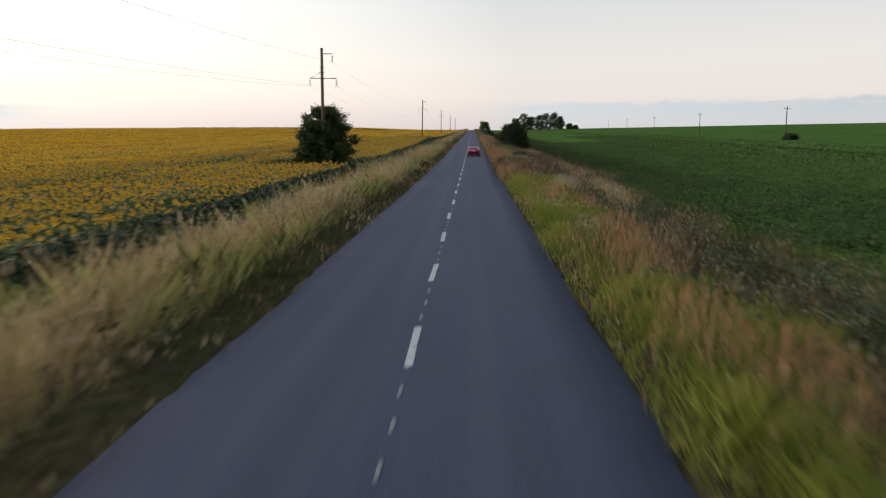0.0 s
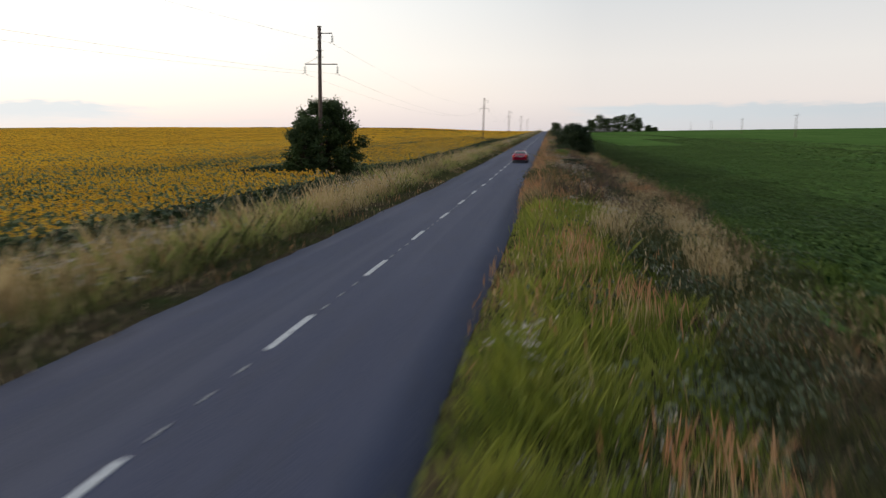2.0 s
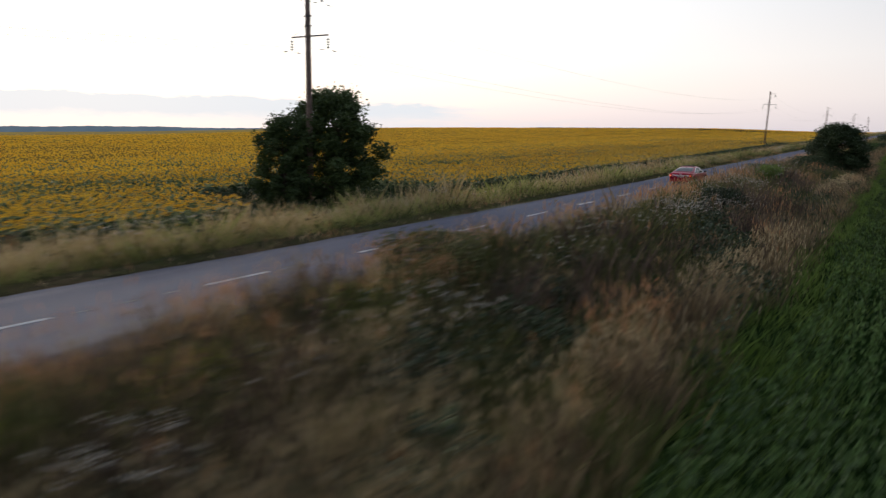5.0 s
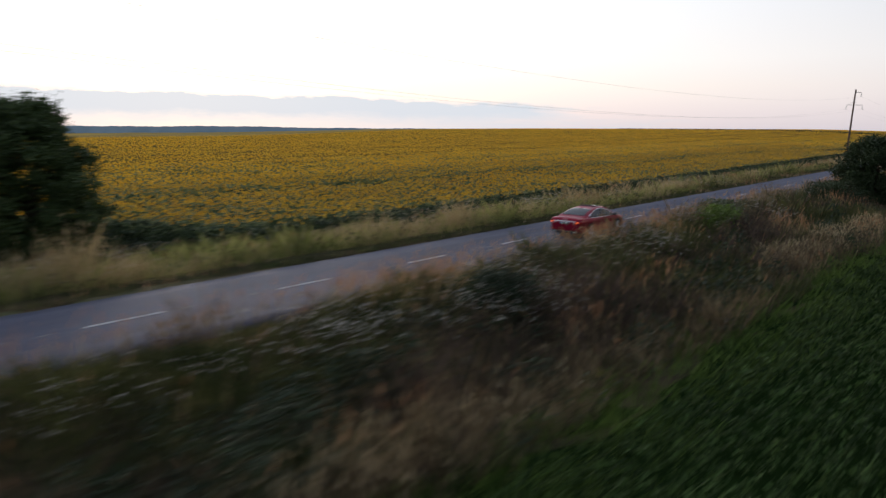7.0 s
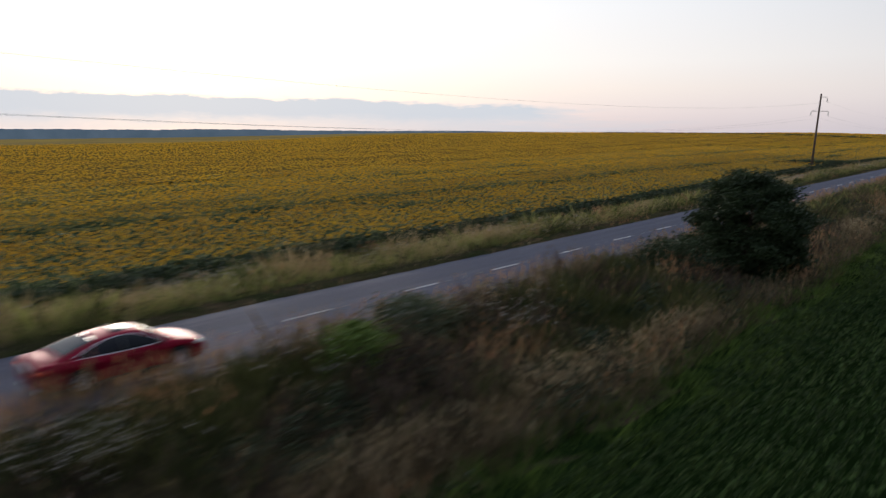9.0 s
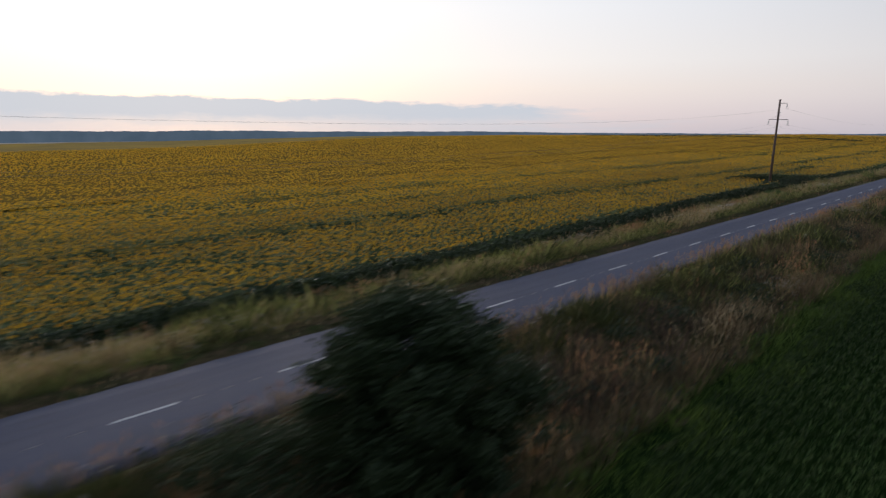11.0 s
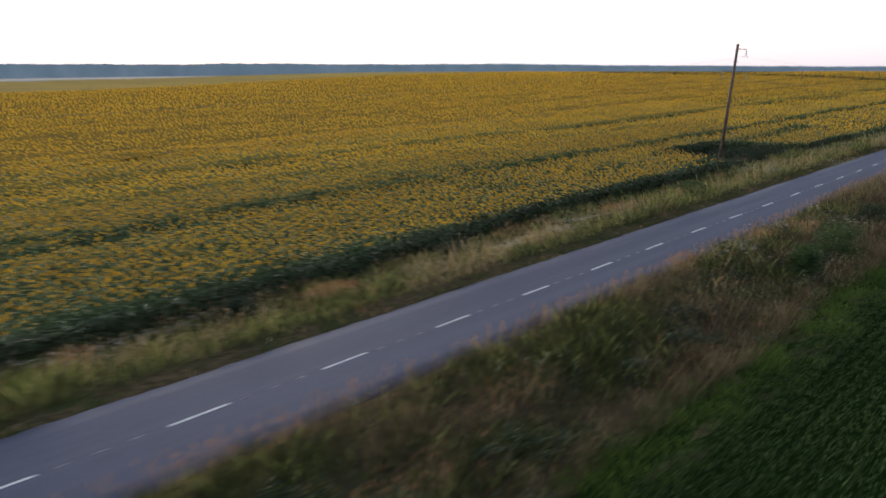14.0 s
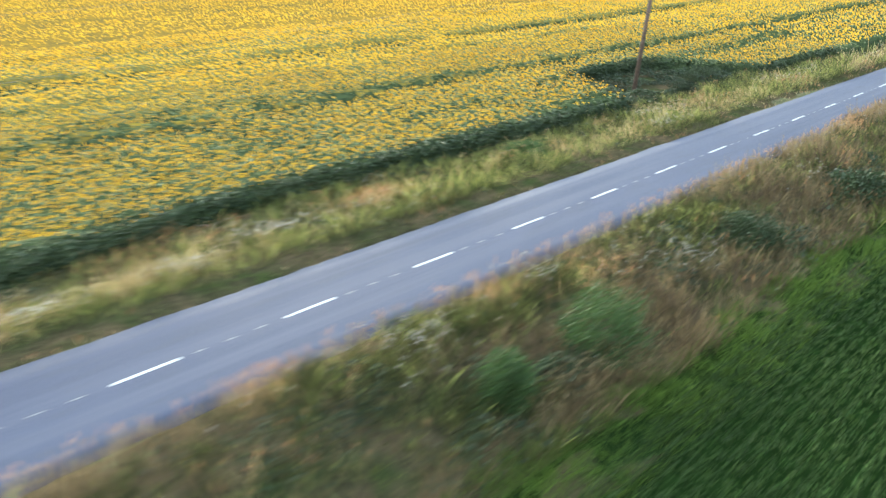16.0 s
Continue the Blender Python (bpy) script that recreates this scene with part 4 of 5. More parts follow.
# ---- the low green crop ----
def build_crop():
    for x0, x1, y0, y1, dens, seed, big in ((11.2, 22, 50, 268, 105, 800, 0.66), (22, 40, 30, 200, 24, 803, 1.0), (12.4, 30, -6, 54, 52, 805, 1.0), (40, 75, 40, 300, 3.0, 810, 2.2)):
        g = np.random.default_rng(seed)
        n = int((x1 - x0) * (y1 - y0) * dens)
        x, y = g.uniform(x0, x1, n), g.uniform(y0, y1, n)
        x = np.round(x / 0.45) * 0.45 + g.normal(0, 0.105, n)
        ok = x > right_edge(y) + 1.3 + 0.3 * np.sin(y * 0.3)
        x, y = x[ok], y[ok]
        bulk = 0.8 + 0.16 * waves(x, y, 97, 0.2) + 0.2 * waves(x, y, 98, 3.0)
        c = np.stack([x, y, ground_z(x, y) + (0.08 + g.uniform(0.08, 0.44, len(x)) * bulk)], -1)
        # the lit copy takes over away from the verge and on the first stretch
        lit_leaf = np.repeat(g.uniform(0, 1, len(x)) < np.maximum(smoothstep(13, 25, x), 1 - smoothstep(50, 105, y)), 2).astype(int)
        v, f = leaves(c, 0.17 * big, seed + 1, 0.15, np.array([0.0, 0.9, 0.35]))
        tagged(tri_mesh("crop_leaves", v, f, [M_CROP_LEAF, M_CROP_LIT], lit_leaf), "low green leafy crop in rows", "crop", kind="stuff")
    g = np.random.default_rng(815)
    x, y = 12.3 + 12 * g.uniform(0, 1, 26000) ** 1.5, g.uniform(-4, 62, 26000)
    ok = waves(x, y, 96, 1.2) > -0.2
    x, y = x[ok], y[ok]
    v, f = leaves(np.stack([x, y, ground_z(x, y) + g.uniform(0.15, 0.6, len(x))], -1), 0.13, 816, 0.3)
    tagged(tri_mesh("leafy_weeds", v, f, M_SHRUB), "bright green weeds growing through the crop's edge", "weeds", kind="stuff")
    g = np.random.default_rng(820)
    y = g.uniform(-4, 262, 130000)
    x = right_edge(y) + g.uniform(-0.5, 2.6, len(y))
    ok = (y > 155) | (g.uniform(0, 1, len(y)) < 0.45)
    x, y = x[ok], y[ok]
    v, f, _ = blades(x, y, g.uniform(0.22, 0.62, len(x)) * (0.8 + 0.4 * waves(x, y, 99, 0.4)) * (1 - 0.4 * smoothstep(0.8, 2.6, x - right_edge(y))), 0.026 * np.ones(len(x)), g.uniform(0.2, 0.8, len(x)), 821)
    tagged(tri_mesh("green_grass", v, f, M_EDGE_GRASS), "short bright green grass along the crop's edge", "grass", kind="stuff")
    V, F = lattice(R_EDGE - 0.9, 60, -40, 420, 110, 160, 0.06, 0.012, 5)
    V[:, 2] += 0.02 * np.sin(V[:, 0] / 0.45 * 2 * np.pi)
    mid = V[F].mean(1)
    # the painted row shade fades in along the road and out into the field
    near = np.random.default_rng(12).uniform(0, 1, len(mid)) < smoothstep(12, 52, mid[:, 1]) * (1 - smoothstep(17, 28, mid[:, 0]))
    tagged(tri_mesh("crop_field", V, F, [M_CROP_SHEET, M_CROP_SHADE], near.astype(int), smooth=True), "low green crop over the soil, shade between near rows painted dark", "crop", kind="stuff")
    V, F = lattice(60, 700, -60, 900, 70, 90, 0.30, 0.06, 6)
    tagged(tri_mesh("crop_field", V, F, M_CROP_SHEET, smooth=True), "wide dark green field rising to the horizon", "crop", kind="stuff")
    V, F = lattice(R_EDGE - 0.2, 60, 420, 900, 20, 60, 0.25, 0.05, 7)
    tagged(tri_mesh("crop_field", V, F, M_CROP_SHEET, smooth=True), "wide dark green field rising to the horizon", "crop", kind="stuff")


build_crop()


# ---- trees, bushes, shrubs ----
def limb(bm, a, b, r0, r1, sides=7):
    a, b = Vector(a), Vector(b)
    d = (b - a).normalized()
    u = d.orthogonal().normalized()
    w = d.cross(u)
    rings = []
    for p, r in ((a, r0), ((a + b) / 2 + u * r0 * 0.3, (r0 + r1) / 2), (b, r1)):
        rings.append([bm.verts.new(p + (u * math.cos(k * 2 * math.pi / sides) + w * math.sin(k * 2 * math.pi / sides)) * r) for k in range(sides)])
    for p, q in zip(rings, rings[1:]):
        for k in range(sides):
            bm.faces.new((p[k], p[(k + 1) % sides], q[(k + 1) % sides], q[k]))
    bm.faces.new(rings[0][::-1])
    bm.faces.new(rings[-1])


def tree(name, x, y, height, spread, n_leaf, leaf, mat, seed, label, category, low=0.12, trunk=0.16, sprays=60, deep=0.45):
    """A trunk with limbs that fork to the middles of many flattened leaf sprays, spread through an uneven crown with gaps."""
    base = new(name)
    base.location = (x, y, float(ground_z(x, y)))
    g = np.random.default_rng(seed)
    mid = height * 0.5
    c = []
    for k in range(sprays):
        t = (k + g.uniform()) / sprays
        wide = math.sin(math.pi * (0.24 + 0.72 * t)) ** 0.55
        a = k * 2.39996 + g.uniform(-0.4, 0.4)
        r = spread * 0.84 * wide * (deep + (1 - deep) * g.uniform() ** 0.6) * (1 + 0.09 * math.sin(3 * a + 5 * t + seed) + 0.05 * math.sin(7 * a + seed))
        c.append((math.cos(a) * r, math.sin(a) * r, height * (low + (0.93 - low) * t)))
    bm = bmesh.new()
    limb(bm, (0, 0, -0.15), (0.05, 0.03, height * 0.55), trunk, trunk * 0.5, 9)
    for k, p in enumerate(c):
        if k % 3 == 0:
            limb(bm, (0.03, 0.02, min(height * 0.5, max(0.1, p[2] * 0.45))), (p[0] * 0.92, p[1] * 0.92, p[2]), trunk * 0.35, trunk * 0.07, 5)
    part("trunk", bm, M_BARK, base, "dark bark trunk and limbs")
    pts, size = [], spread * (2.3 / math.sqrt(sprays))
    share = g.uniform(0.5, 1.5, sprays)
    share = (share / share.sum() * n_leaf).astype(int)
    for p, k in zip(c, share):
        r = size * g.uniform(0.7, 1.35)
        d = g.normal(0, 1, (k, 3))
        d *= (g.uniform(0, 1, k) ** 0.45 / np.linalg.norm(d, axis=1))[:, None]
        out = np.array([p[0], p[1], max(p[2] - mid, 0.0) + 0.3])
        out = out / (np.linalg.norm(out) + 1e-6)
        twig = g.uniform(0, 1, k) ** 6 * r * 0.9
        pts.append(np.array(p) + d * [r, r, r * 0.62] + out * twig[:, None])
    pts = np.concatenate(pts)
    pts = pts[(pts[:, 2] > 0.06) & (pts[:, 2] < height * 1.04)]
    v, f = leaves(pts, leaf, seed + 1, 0.15)
    cr = tri_mesh("crown", v, f, mat)
    cr.parent = base
    return tagged(base, label, category)


tree("tree", -15.9, 81.7, 7.6, 3.7, 44000, 0.18, M_TREE, 5, "round dark green broadleaf tree beside a power pole", "tree", low=0.09, sprays=170, deep=0.12)
tree("tree", -16.9, 78.3, 5.9, 1.9, 15000, 0.18, M_TREE, 6, "smaller dark tree crowding against its neighbour", "tree", low=0.05, sprays=70, deep=0.12)
tree("bush", 8.3, 130.3, 5.2, 3.35, 48000, 0.15, M_BUSH, 8, "big dark rounded bush on the verge", "bush", low=0.03, trunk=0.1, sprays=150, deep=0.3)
tree("bush", 6.3, 126.8, 1.6, 1.9, 7000, 0.12, M_BUSH, 19, "low dark green bush at the road's edge", "bush", low=0.1, trunk=0.05, sprays=24)
tree("tree", 8.5, 452, 7.5, 3.6, 3500, 0.6, M_TREE, 11, "small dark tree beside the far road", "tree", sprays=26)
tree("bush", 7.5, 300, 2.6, 2.2, 2500, 0.4, M_BUSH, 12, "dark bush beside the far road", "bush", low=0.08, sprays=20)
tree("bush", 9.0, 221, 1.8, 1.5, 3000, 0.18, M_BUSH, 13, "low dark bush on the verge", "bush", low=0.08, sprays=20)
for k, (x, y, h, s) in enumerate(((43, 690, 10, 5.6), (51, 700, 14, 6.5), (58, 700, 11, 5.6), (66, 695, 12, 5.6), (73, 700, 13.5, 6.4), (81, 700, 14, 6.5), (88, 705, 11, 5.5), (98, 710, 5, 3.5), (105, 715, 3.5, 3.0))):
    tree("tree", x, y, h * 1.2, s * 0.95, 3600, 0.8, M_TREE, 40 + k, "dark broadleaf tree in a far clump on the skyline", "tree", low=0.04, sprays=30, deep=0.05)
for k, (x, y, h, s, m) in enumerate(((5.9, 106.2, 1.55, 0.9, M_EDGE_GRASS), (4.6, 109.6, 1.3, 1.3, M_TALLWEED), (8.5, 198.8, 2.5, 1.5, M_SHRUB), (8.2, 194.4, 1.8, 0.8, M_SHRUB), (4.2, 63.8, 1.25, 1.3, M_GREEN),
                                     (-8.2, 214, 1.3, 1.3, M_SHRUB), (-8.8, 169, 1.3, 0.8, M_WEED), (-9.2, 184, 1.2, 0.8, M_WEED), (7.8, 211, 1.5, 1.4, M_BUSH), (6.5, 87, 1.3, 1.1, M_WEED), (-8.5, 99, 1.2, 1.2, M_WEED),
                                     (-14.2, 247, 1.5, 1.5, M_WEED), (-12.6, 240.5, 1.2, 1.1, M_WEED))):
    tree("shrub", x, y, h, s, 5000, 0.11, m, 70 + k, "small leafy green shrub among the verge grass", "shrub", low=0.1, trunk=0.03, sprays=18)
tree("bush", 83, 186, 1.9, 1.9, 2000, 0.3, M_BUSH, 90, "low dark bush at the foot of a field pole", "bush", low=0.08, sprays=16)


# ---- power line ----
def tube(bm, a, b, r0, r1, sides=10):
    a, b = Vector(a), Vector(b)
    d = (b - a).normalized()
    u = d.orthogonal().normalized()
    w = d.cross(u)
    p, q = [[bm.verts.new(c + (u * math.cos(k * 2 * math.pi / sides) + w * math.sin(k * 2 * math.pi / sides)) * r) for k in range(sides)] for c, r in ((a, r0), (b, r1))]
    for k in range(sides):
        bm.faces.new((p[k], p[(k + 1) % sides], q[(k + 1) % sides], q[k]))
    bm.faces.new(p[::-1])
    bm.faces.new(q)


def box(bm, c, s):
    g = bmesh.ops.create_cube(bm, size=1.0)
    bmesh.ops.scale(bm, vec=s, verts=g["verts"])
    bmesh.ops.translate(bm, vec=c, verts=g["verts"])
    return g["verts"]


H_POLE = 13.6
ARMS = (("upper_arm", 13.05, 0.0, 1.15), ("lower_arm", 10.45, -1.35, 1.6))
HOOKS = ((1.15, 13.0), (-1.35, 10.4), (1.6, 10.4))


def insulator(parent, x, z):
    bm = bmesh.new()
    tube(bm, (x, 0, z), (x, 0, z - 0.75), 0.012, 0.012, 6)
    for k in range(4):
        zz = z - 0.16 - k * 0.15
        tube(bm, (x, 0, zz), (x, 0, zz - 0.05), 0.05, 0.125, 12)
        tube(bm, (x, 0, zz - 0.05), (x, 0, zz - 0.07), 0.125, 0.09, 12)
    s = part("insulator", bm, M_GLASSY, parent, "string of four cap insulators")
    for sgn in (-1, 1):
        bm = bmesh.new()
        tube(bm, (x, sgn * 0.45, z - 0.80), (x, sgn * 0.62, z - 0.84), 0.035, 0.03, 8)
        part("damper", bm, M_STEEL, parent)
    return s


def power_pole(x, y, leanx, leany, up=0.0):
    base = new("power_pole")
    base.location = (x, y, float(ground_z(x, y)) + up)
    base.rotation_euler = (radians(leany), radians(leanx), 0)
    bm = bmesh.new()
    tube(bm, (0, 0, -1.1), (0, 0, H_POLE), 0.21, 0.145, 14)
    part("shaft", bm, M_POLE, base, "weathered brown round pole shaft")
    bm = bmesh.new()
    tube(bm, (0, 0, H_POLE), (0, 0, H_POLE + 0.05), 0.19, 0.17, 14)
    part("cap", bm, M_STEEL, base)
    for name, z, a, b in ARMS:
        bm = bmesh.new()
        box(bm, ((a + b) / 2, 0, z), (b - a, 0.08, 0.08))
        part(name, bm, M_STEEL, base, smooth=False)
    for z in (11.0, 11.55):
        bm = bmesh.new()
        tube(bm, (0, 0, z), (0, 0, z + 0.08), 0.185, 0.185, 12)
        box(bm, (0.24, 0, z + 0.04), (0.16, 0.05, 0.05))
        box(bm, (-0.24, 0, z + 0.04), (0.16, 0.05, 0.05))
        part("clamp_band", bm, M_STEEL, base, smooth=False)
    bm = bmesh.new()
    tube(bm, (-1.3, 0, 10.47), (-0.1, 0, 11.05), 0.012, 0.012, 6)
    part("tie_rod", bm, M_STEEL, base)
    for hx, hz in HOOKS:
        insulator(base, hx, hz)
    return tagged(base, "tall weathered brown power pole with steel crossarms and insulators", "power pole", "poles along the road")


POLES = [(-15.6, -79, 0.0, 0.0), (-15.8, 79.5, 1.1, 0.4), (-16.2, 238.2, 1.4, -4.5, 0.5), (-16.0, 377, 0.6, 0), (-16.0, 530, 0.4, 0), (-16.0, 684, 0, 0)]
poles = [power_pole(*p) for p in POLES]


def cable(a, b, sag, name="power_cable"):
    cu = bpy.data.curves.new(name, "CURVE")
    cu.dimensions, cu.bevel_depth, cu.bevel_resolution = "3D", 0.006, 1
    sp = cu.splines.new("POLY")
    n = 24
    sp.points.add(n)
    for k in range(n + 1):
        t = k / n
        p = Vector(a).lerp(Vector(b), t)
        sp.points[k].co = (p.x, p.y, p.z - 4 * sag * t * (1 - t), 1)
    cu.materials.append(M_WIRE)
    return tagged(new(name, cu), "thin sagging bare wire between power poles", "cable", "wires of the power line")


def hook_place(p, hx, hz):
    x, y, lx, ly, *up = p
    m = Matrix.LocRotScale((x, y, float(ground_z(x, y)) + sum(up)), Euler((radians(ly), radians(lx), 0)), None)
    return m @ Vector((hx, 0, hz - 0.78))


for p, q in zip(POLES, POLES[1:]):
    for hx, hz in HOOKS:
        cable(hook_place(p, hx, hz), hook_place(q, hx, hz), 2.4)


def field_pole(x, y):
    base = new("field_pole")
    base.location = (x, y, float(ground_z(x, y)))
    bm = bmesh.new()
    tube(bm, (0, 0, -0.4), (0, 0, 8.8), 0.15, 0.11, 10)
    part("shaft", bm, M_POLE, base)
    bm = bmesh.new()
    box(bm, (0, 0, 8.2), (1.7, 0.10, 0.10))
    part("crossarm", bm, M_STEEL, base, smooth=False)
    for k in (-0.75, 0.75, 0.0):
        bm = bmesh.new()
        tube(bm, (k, 0, 8.25 if k else 8.8), (k, 0, 8.55 if k else 9.1), 0.06, 0.05, 8)
        part("insulator", bm, M_GLASSY, base)
    return tagged(base, "slim grey power pole with a short crossarm in the field", "power pole", "poles across the green field")


for x, y in ((82, 187), (92.5, 289), (107, 417), (124, 567), (147, 763)):
    field_pole(x, y)


# ---- the car ----
M_RED = plain("red_metallic_paint", (0.26, 0.004, 0.024), 0.36, 0.30, noise_amount=0.04, scale=2, coat=0.10, spec=0.18)
M_TINT = plain("tinted_glass", (0.008, 0.009, 0.011), 0.05, noise_amount=0.02, spec=0.3)
M_ROOFGLASS = plain("roof_glass", (0.03, 0.03, 0.035), 0.08, noise_amount=0.02, spec=0.9)
M_BLACK = plain("black_plastic", (0.018, 0.018, 0.02), 0.5)
M_RUBBER = plain("tyre_rubber", (0.022, 0.022, 0.022), 0.85)
M_CHROME = plain("chrome", (0.85, 0.85, 0.87), 0.28, 1.0, noise_amount=0.03)
M_ALLOY = plain("alloy", (0.55, 0.56, 0.58), 0.28, 0.9, noise_amount=0.05)
M_LAMP_RED = plain("lamp_red", (0.5, 0.02, 0.02), 0.15, noise_amount=0.05, coat=1.0)
M_LAMP_GLOW = plain("lamp_glow", (1.0, 0.12, 0.02), 0.3, glow=1.0, noise_amount=0.02)
M_LAMP_CLEAR = plain("lamp_clear", (0.62, 0.60, 0.60), 0.1, 0.3, coat=1.0)
M_PLATE = plain("plate_white", (0.78, 0.78, 0.76), 0.4, noise_amount=0.03)
M_PLATE_BLUE = plain("plate_blue", (0.03, 0.12, 0.45), 0.4)

from mathutils.bvhtree import BVHTree


def catmull(P, n):
    """Smooth curve of n points through the rows of P."""
    P = np.asarray(P, float)
    Q = np.vstack([2 * P[0] - P[1], P, 2 * P[-1] - P[-2]])
    out = []
    for t in np.linspace(0, len(P) - 1 - 1e-9, n):
        i = int(t)
        u = t - i
        a, b, c, d = Q[i:i + 4]
        out.append(0.5 * (2 * b + (c - a) * u + (2 * a - 5 * b + 4 * c - d) * u * u + (3 * b - a - 3 * c + d) * u ** 3))
    return np.array(out)


def loft(sections):
    """A closed shell from half sections (x >= 0, z) at stations along y, mirrored."""
    bm = bmesh.new()
    rings = []
    for y, half in sections:
        pts = [(x, z) for x, z in half] + [(-x, z) for x, z in half[-2:0:-1]]
        rings.append([bm.verts.new((x, y, z)) for x, z in pts])
    n = len(rings[0])
    for p, q in zip(rings, rings[1:]):
        for k in range(n):
            bm.faces.new((p[k], p[(k + 1) % n], q[(k + 1) % n], q[k]))
    bm.faces.new(rings[0][::-1])
    bm.faces.new(rings[-1])
    bmesh.ops.recalc_face_normals(bm, faces=bm.faces)
    return bm


BODY = [(-2.435, 0.70, 0.44, 0.80, 0.85), (-2.405, 0.80, 0.35, 0.93, 0.985), (-2.25, 0.875, 0.27, 0.985, 1.045), (-1.9, 0.908, 0.22, 0.985, 1.05), (-1.345, 0.92, 0.20, 0.975, 1.03),
        (-0.5, 0.912, 0.19, 0.95, 0.98), (0.5, 0.908, 0.19, 0.93, 0.965), (1.2, 0.915, 0.20, 0.92, 0.975), (1.6, 0.915, 0.20, 0.885, 0.945), (2.0, 0.885, 0.20, 0.81, 0.875), (2.25, 0.80, 0.22, 0.71, 0.775),
        (2.40, 0.66, 0.28, 0.60, 0.66), (2.435, 0.50, 0.36, 0.52, 0.56)]
CABIN = [(-2.0, 0.78, 0.97, 0.70, 1.02), (-1.6, 0.82, 0.96, 0.68, 1.15), (-1.2, 0.84, 0.95, 0.65, 1.285), (-0.8, 0.85, 0.94, 0.62, 1.38), (-0.4, 0.855, 0.93, 0.61, 1.43), (0.0, 0.855, 0.92, 0.61, 1.45),
         (0.3, 0.85, 0.92, 0.61, 1.44), (0.6, 0.845, 0.92, 0.62, 1.39), (0.9, 0.83, 0.92, 0.66, 1.25), (1.2, 0.80, 0.92, 0.70, 1.08), (1.42, 0.78, 0.92, 0.72, 0.95)]


def body_bm():
    S = []
    for y, w, zb, zs, zc in catmull(BODY, 72):
        h = zs - zb
        half = [(0, zb), (0.5 * w, zb), (0.86 * w, zb + 0.01), (0.965 * w, zb + 0.12 * h), (0.985 * w, zb + 0.34 * h), (0.975 * w, zb + 0.5 * h), (1.0 * w, zb + 0.72 * h), (0.985 * w, zb + 0.86 * h), (0.945 * w, zs - 0.01), (0.85 * w, zs + 0.2 * (zc - zs)), (0.5 * w, zc - 0.012), (0, zc)]
        S.append((y, catmull(half, 34)))
        S[-1][1][0][0] = S[-1][1][-1][0] = 0
    return loft(S)


def cabin_bm():
    S = []
    for y, wb, zb, wr, H in catmull(CABIN, 48):
        k = H - zb
        half = [(0, zb - 0.12), (wb * 0.97, zb - 0.12), (wb, zb), (wb * 0.6 + wr * 0.42, zb + 0.42 * k), (wr + 0.015, zb + 0.80 * k), (wr * 0.90, zb + 0.915 * k), (wr * 0.5, H - 0.02 * k), (0, H)]
        S.append((y, catmull(half, 26)))
        S[-1][1][0][0] = S[-1][1][-1][0] = 0
    return loft(S)


def cut_arches(me):
    """Takes the wheel openings out of the body."""
    ob = new("cutting", me)
    cutters = []
    for y in (-1.345, 1.485):
        for s in (-1, 1):
            bm = bmesh.new()
            tube(bm, (s * 0.60, y, 0.345), (s * 1.2, y, 0.345), 0.385, 0.40, 40)
            bmesh.ops.recalc_face_normals(bm, faces=bm.faces)
            cm = bpy.data.meshes.new("cutter")
            bm.to_mesh(cm)
            bm.free()
            c = new("cutter", cm)
            cutters.append(c)
            m = ob.modifiers.new("arch", "BOOLEAN")
            m.operation, m.object, m.solver = "DIFFERENCE", c, "EXACT"
    dg = bpy.context.evaluated_depsgraph_get()
    out = bpy.data.meshes.new_from_object(ob.evaluated_get(dg))
    for o in [ob] + cutters:
        bpy.data.objects.remove(o)
    return out


def patch(tree_, grid, way, lift, thick=0.004):
    """A thin shell laid on the car where rays from the grid along way meet it."""
    bm = bmesh.new()
    way = Vector(way).normalized()
    rows = []
    for line in grid:
        row = []
        for p in line:
            hit, nor, _, _ = tree_.ray_cast(Vector(p) - way * 3.0, way)
            if hit is None:
                row.append(None)
            else:
                nor = nor if nor.dot(way) < 0 else -nor
                row.append((bm.verts.new(hit + nor * lift), bm.verts.new(hit - nor * thick)))
        rows.append(row)
    for a, b in zip(rows, rows[1:]):
        for k in range(len(a) - 1):
            q = (a[k], a[k + 1], b[k + 1], b[k])
            if all(q):
                bm.faces.new([v[0] for v in q])
    edge = [e for e in bm.edges if len(e.link_faces) == 1]
    pair = {v[0]: v[1] for r in rows for v in r if v}
    for e in edge:
        a, b = e.verts
        bm.faces.new((a, b, pair[b], pair[a]))
    bmesh.ops.delete(bm, geom=[v for v in bm.verts if not v.link_faces], context="VERTS")
    return bm


def rope(pts, r, closed=True, sides=6):
    """A thin rod along a path."""
    bm = bmesh.new()
    pts = [Vector(p) for p in pts]
    n = len(pts)
    rings = []
    for k, p in enumerate(pts):
        a = pts[(k - 1) % n] if closed or k else p
        b = pts[(k + 1) % n] if closed or k < n - 1 else p
        d = (b - a).normalized()
        u = d.cross(Vector((0, 0.01, 1))).normalized()
        w = d.cross(u)
        rings.append([bm.verts.new(p + (u * math.cos(q * 6.2832 / sides) + w * math.sin(q * 6.2832 / sides)) * r) for q in range(sides)])
    for k in range(n if closed else n - 1):
        p, q = rings[k], rings[(k + 1) % n]
        for j in range(sides):
            bm.faces.new((p[j], p[(j + 1) % sides], q[(j + 1) % sides], q[j]))
    return bm


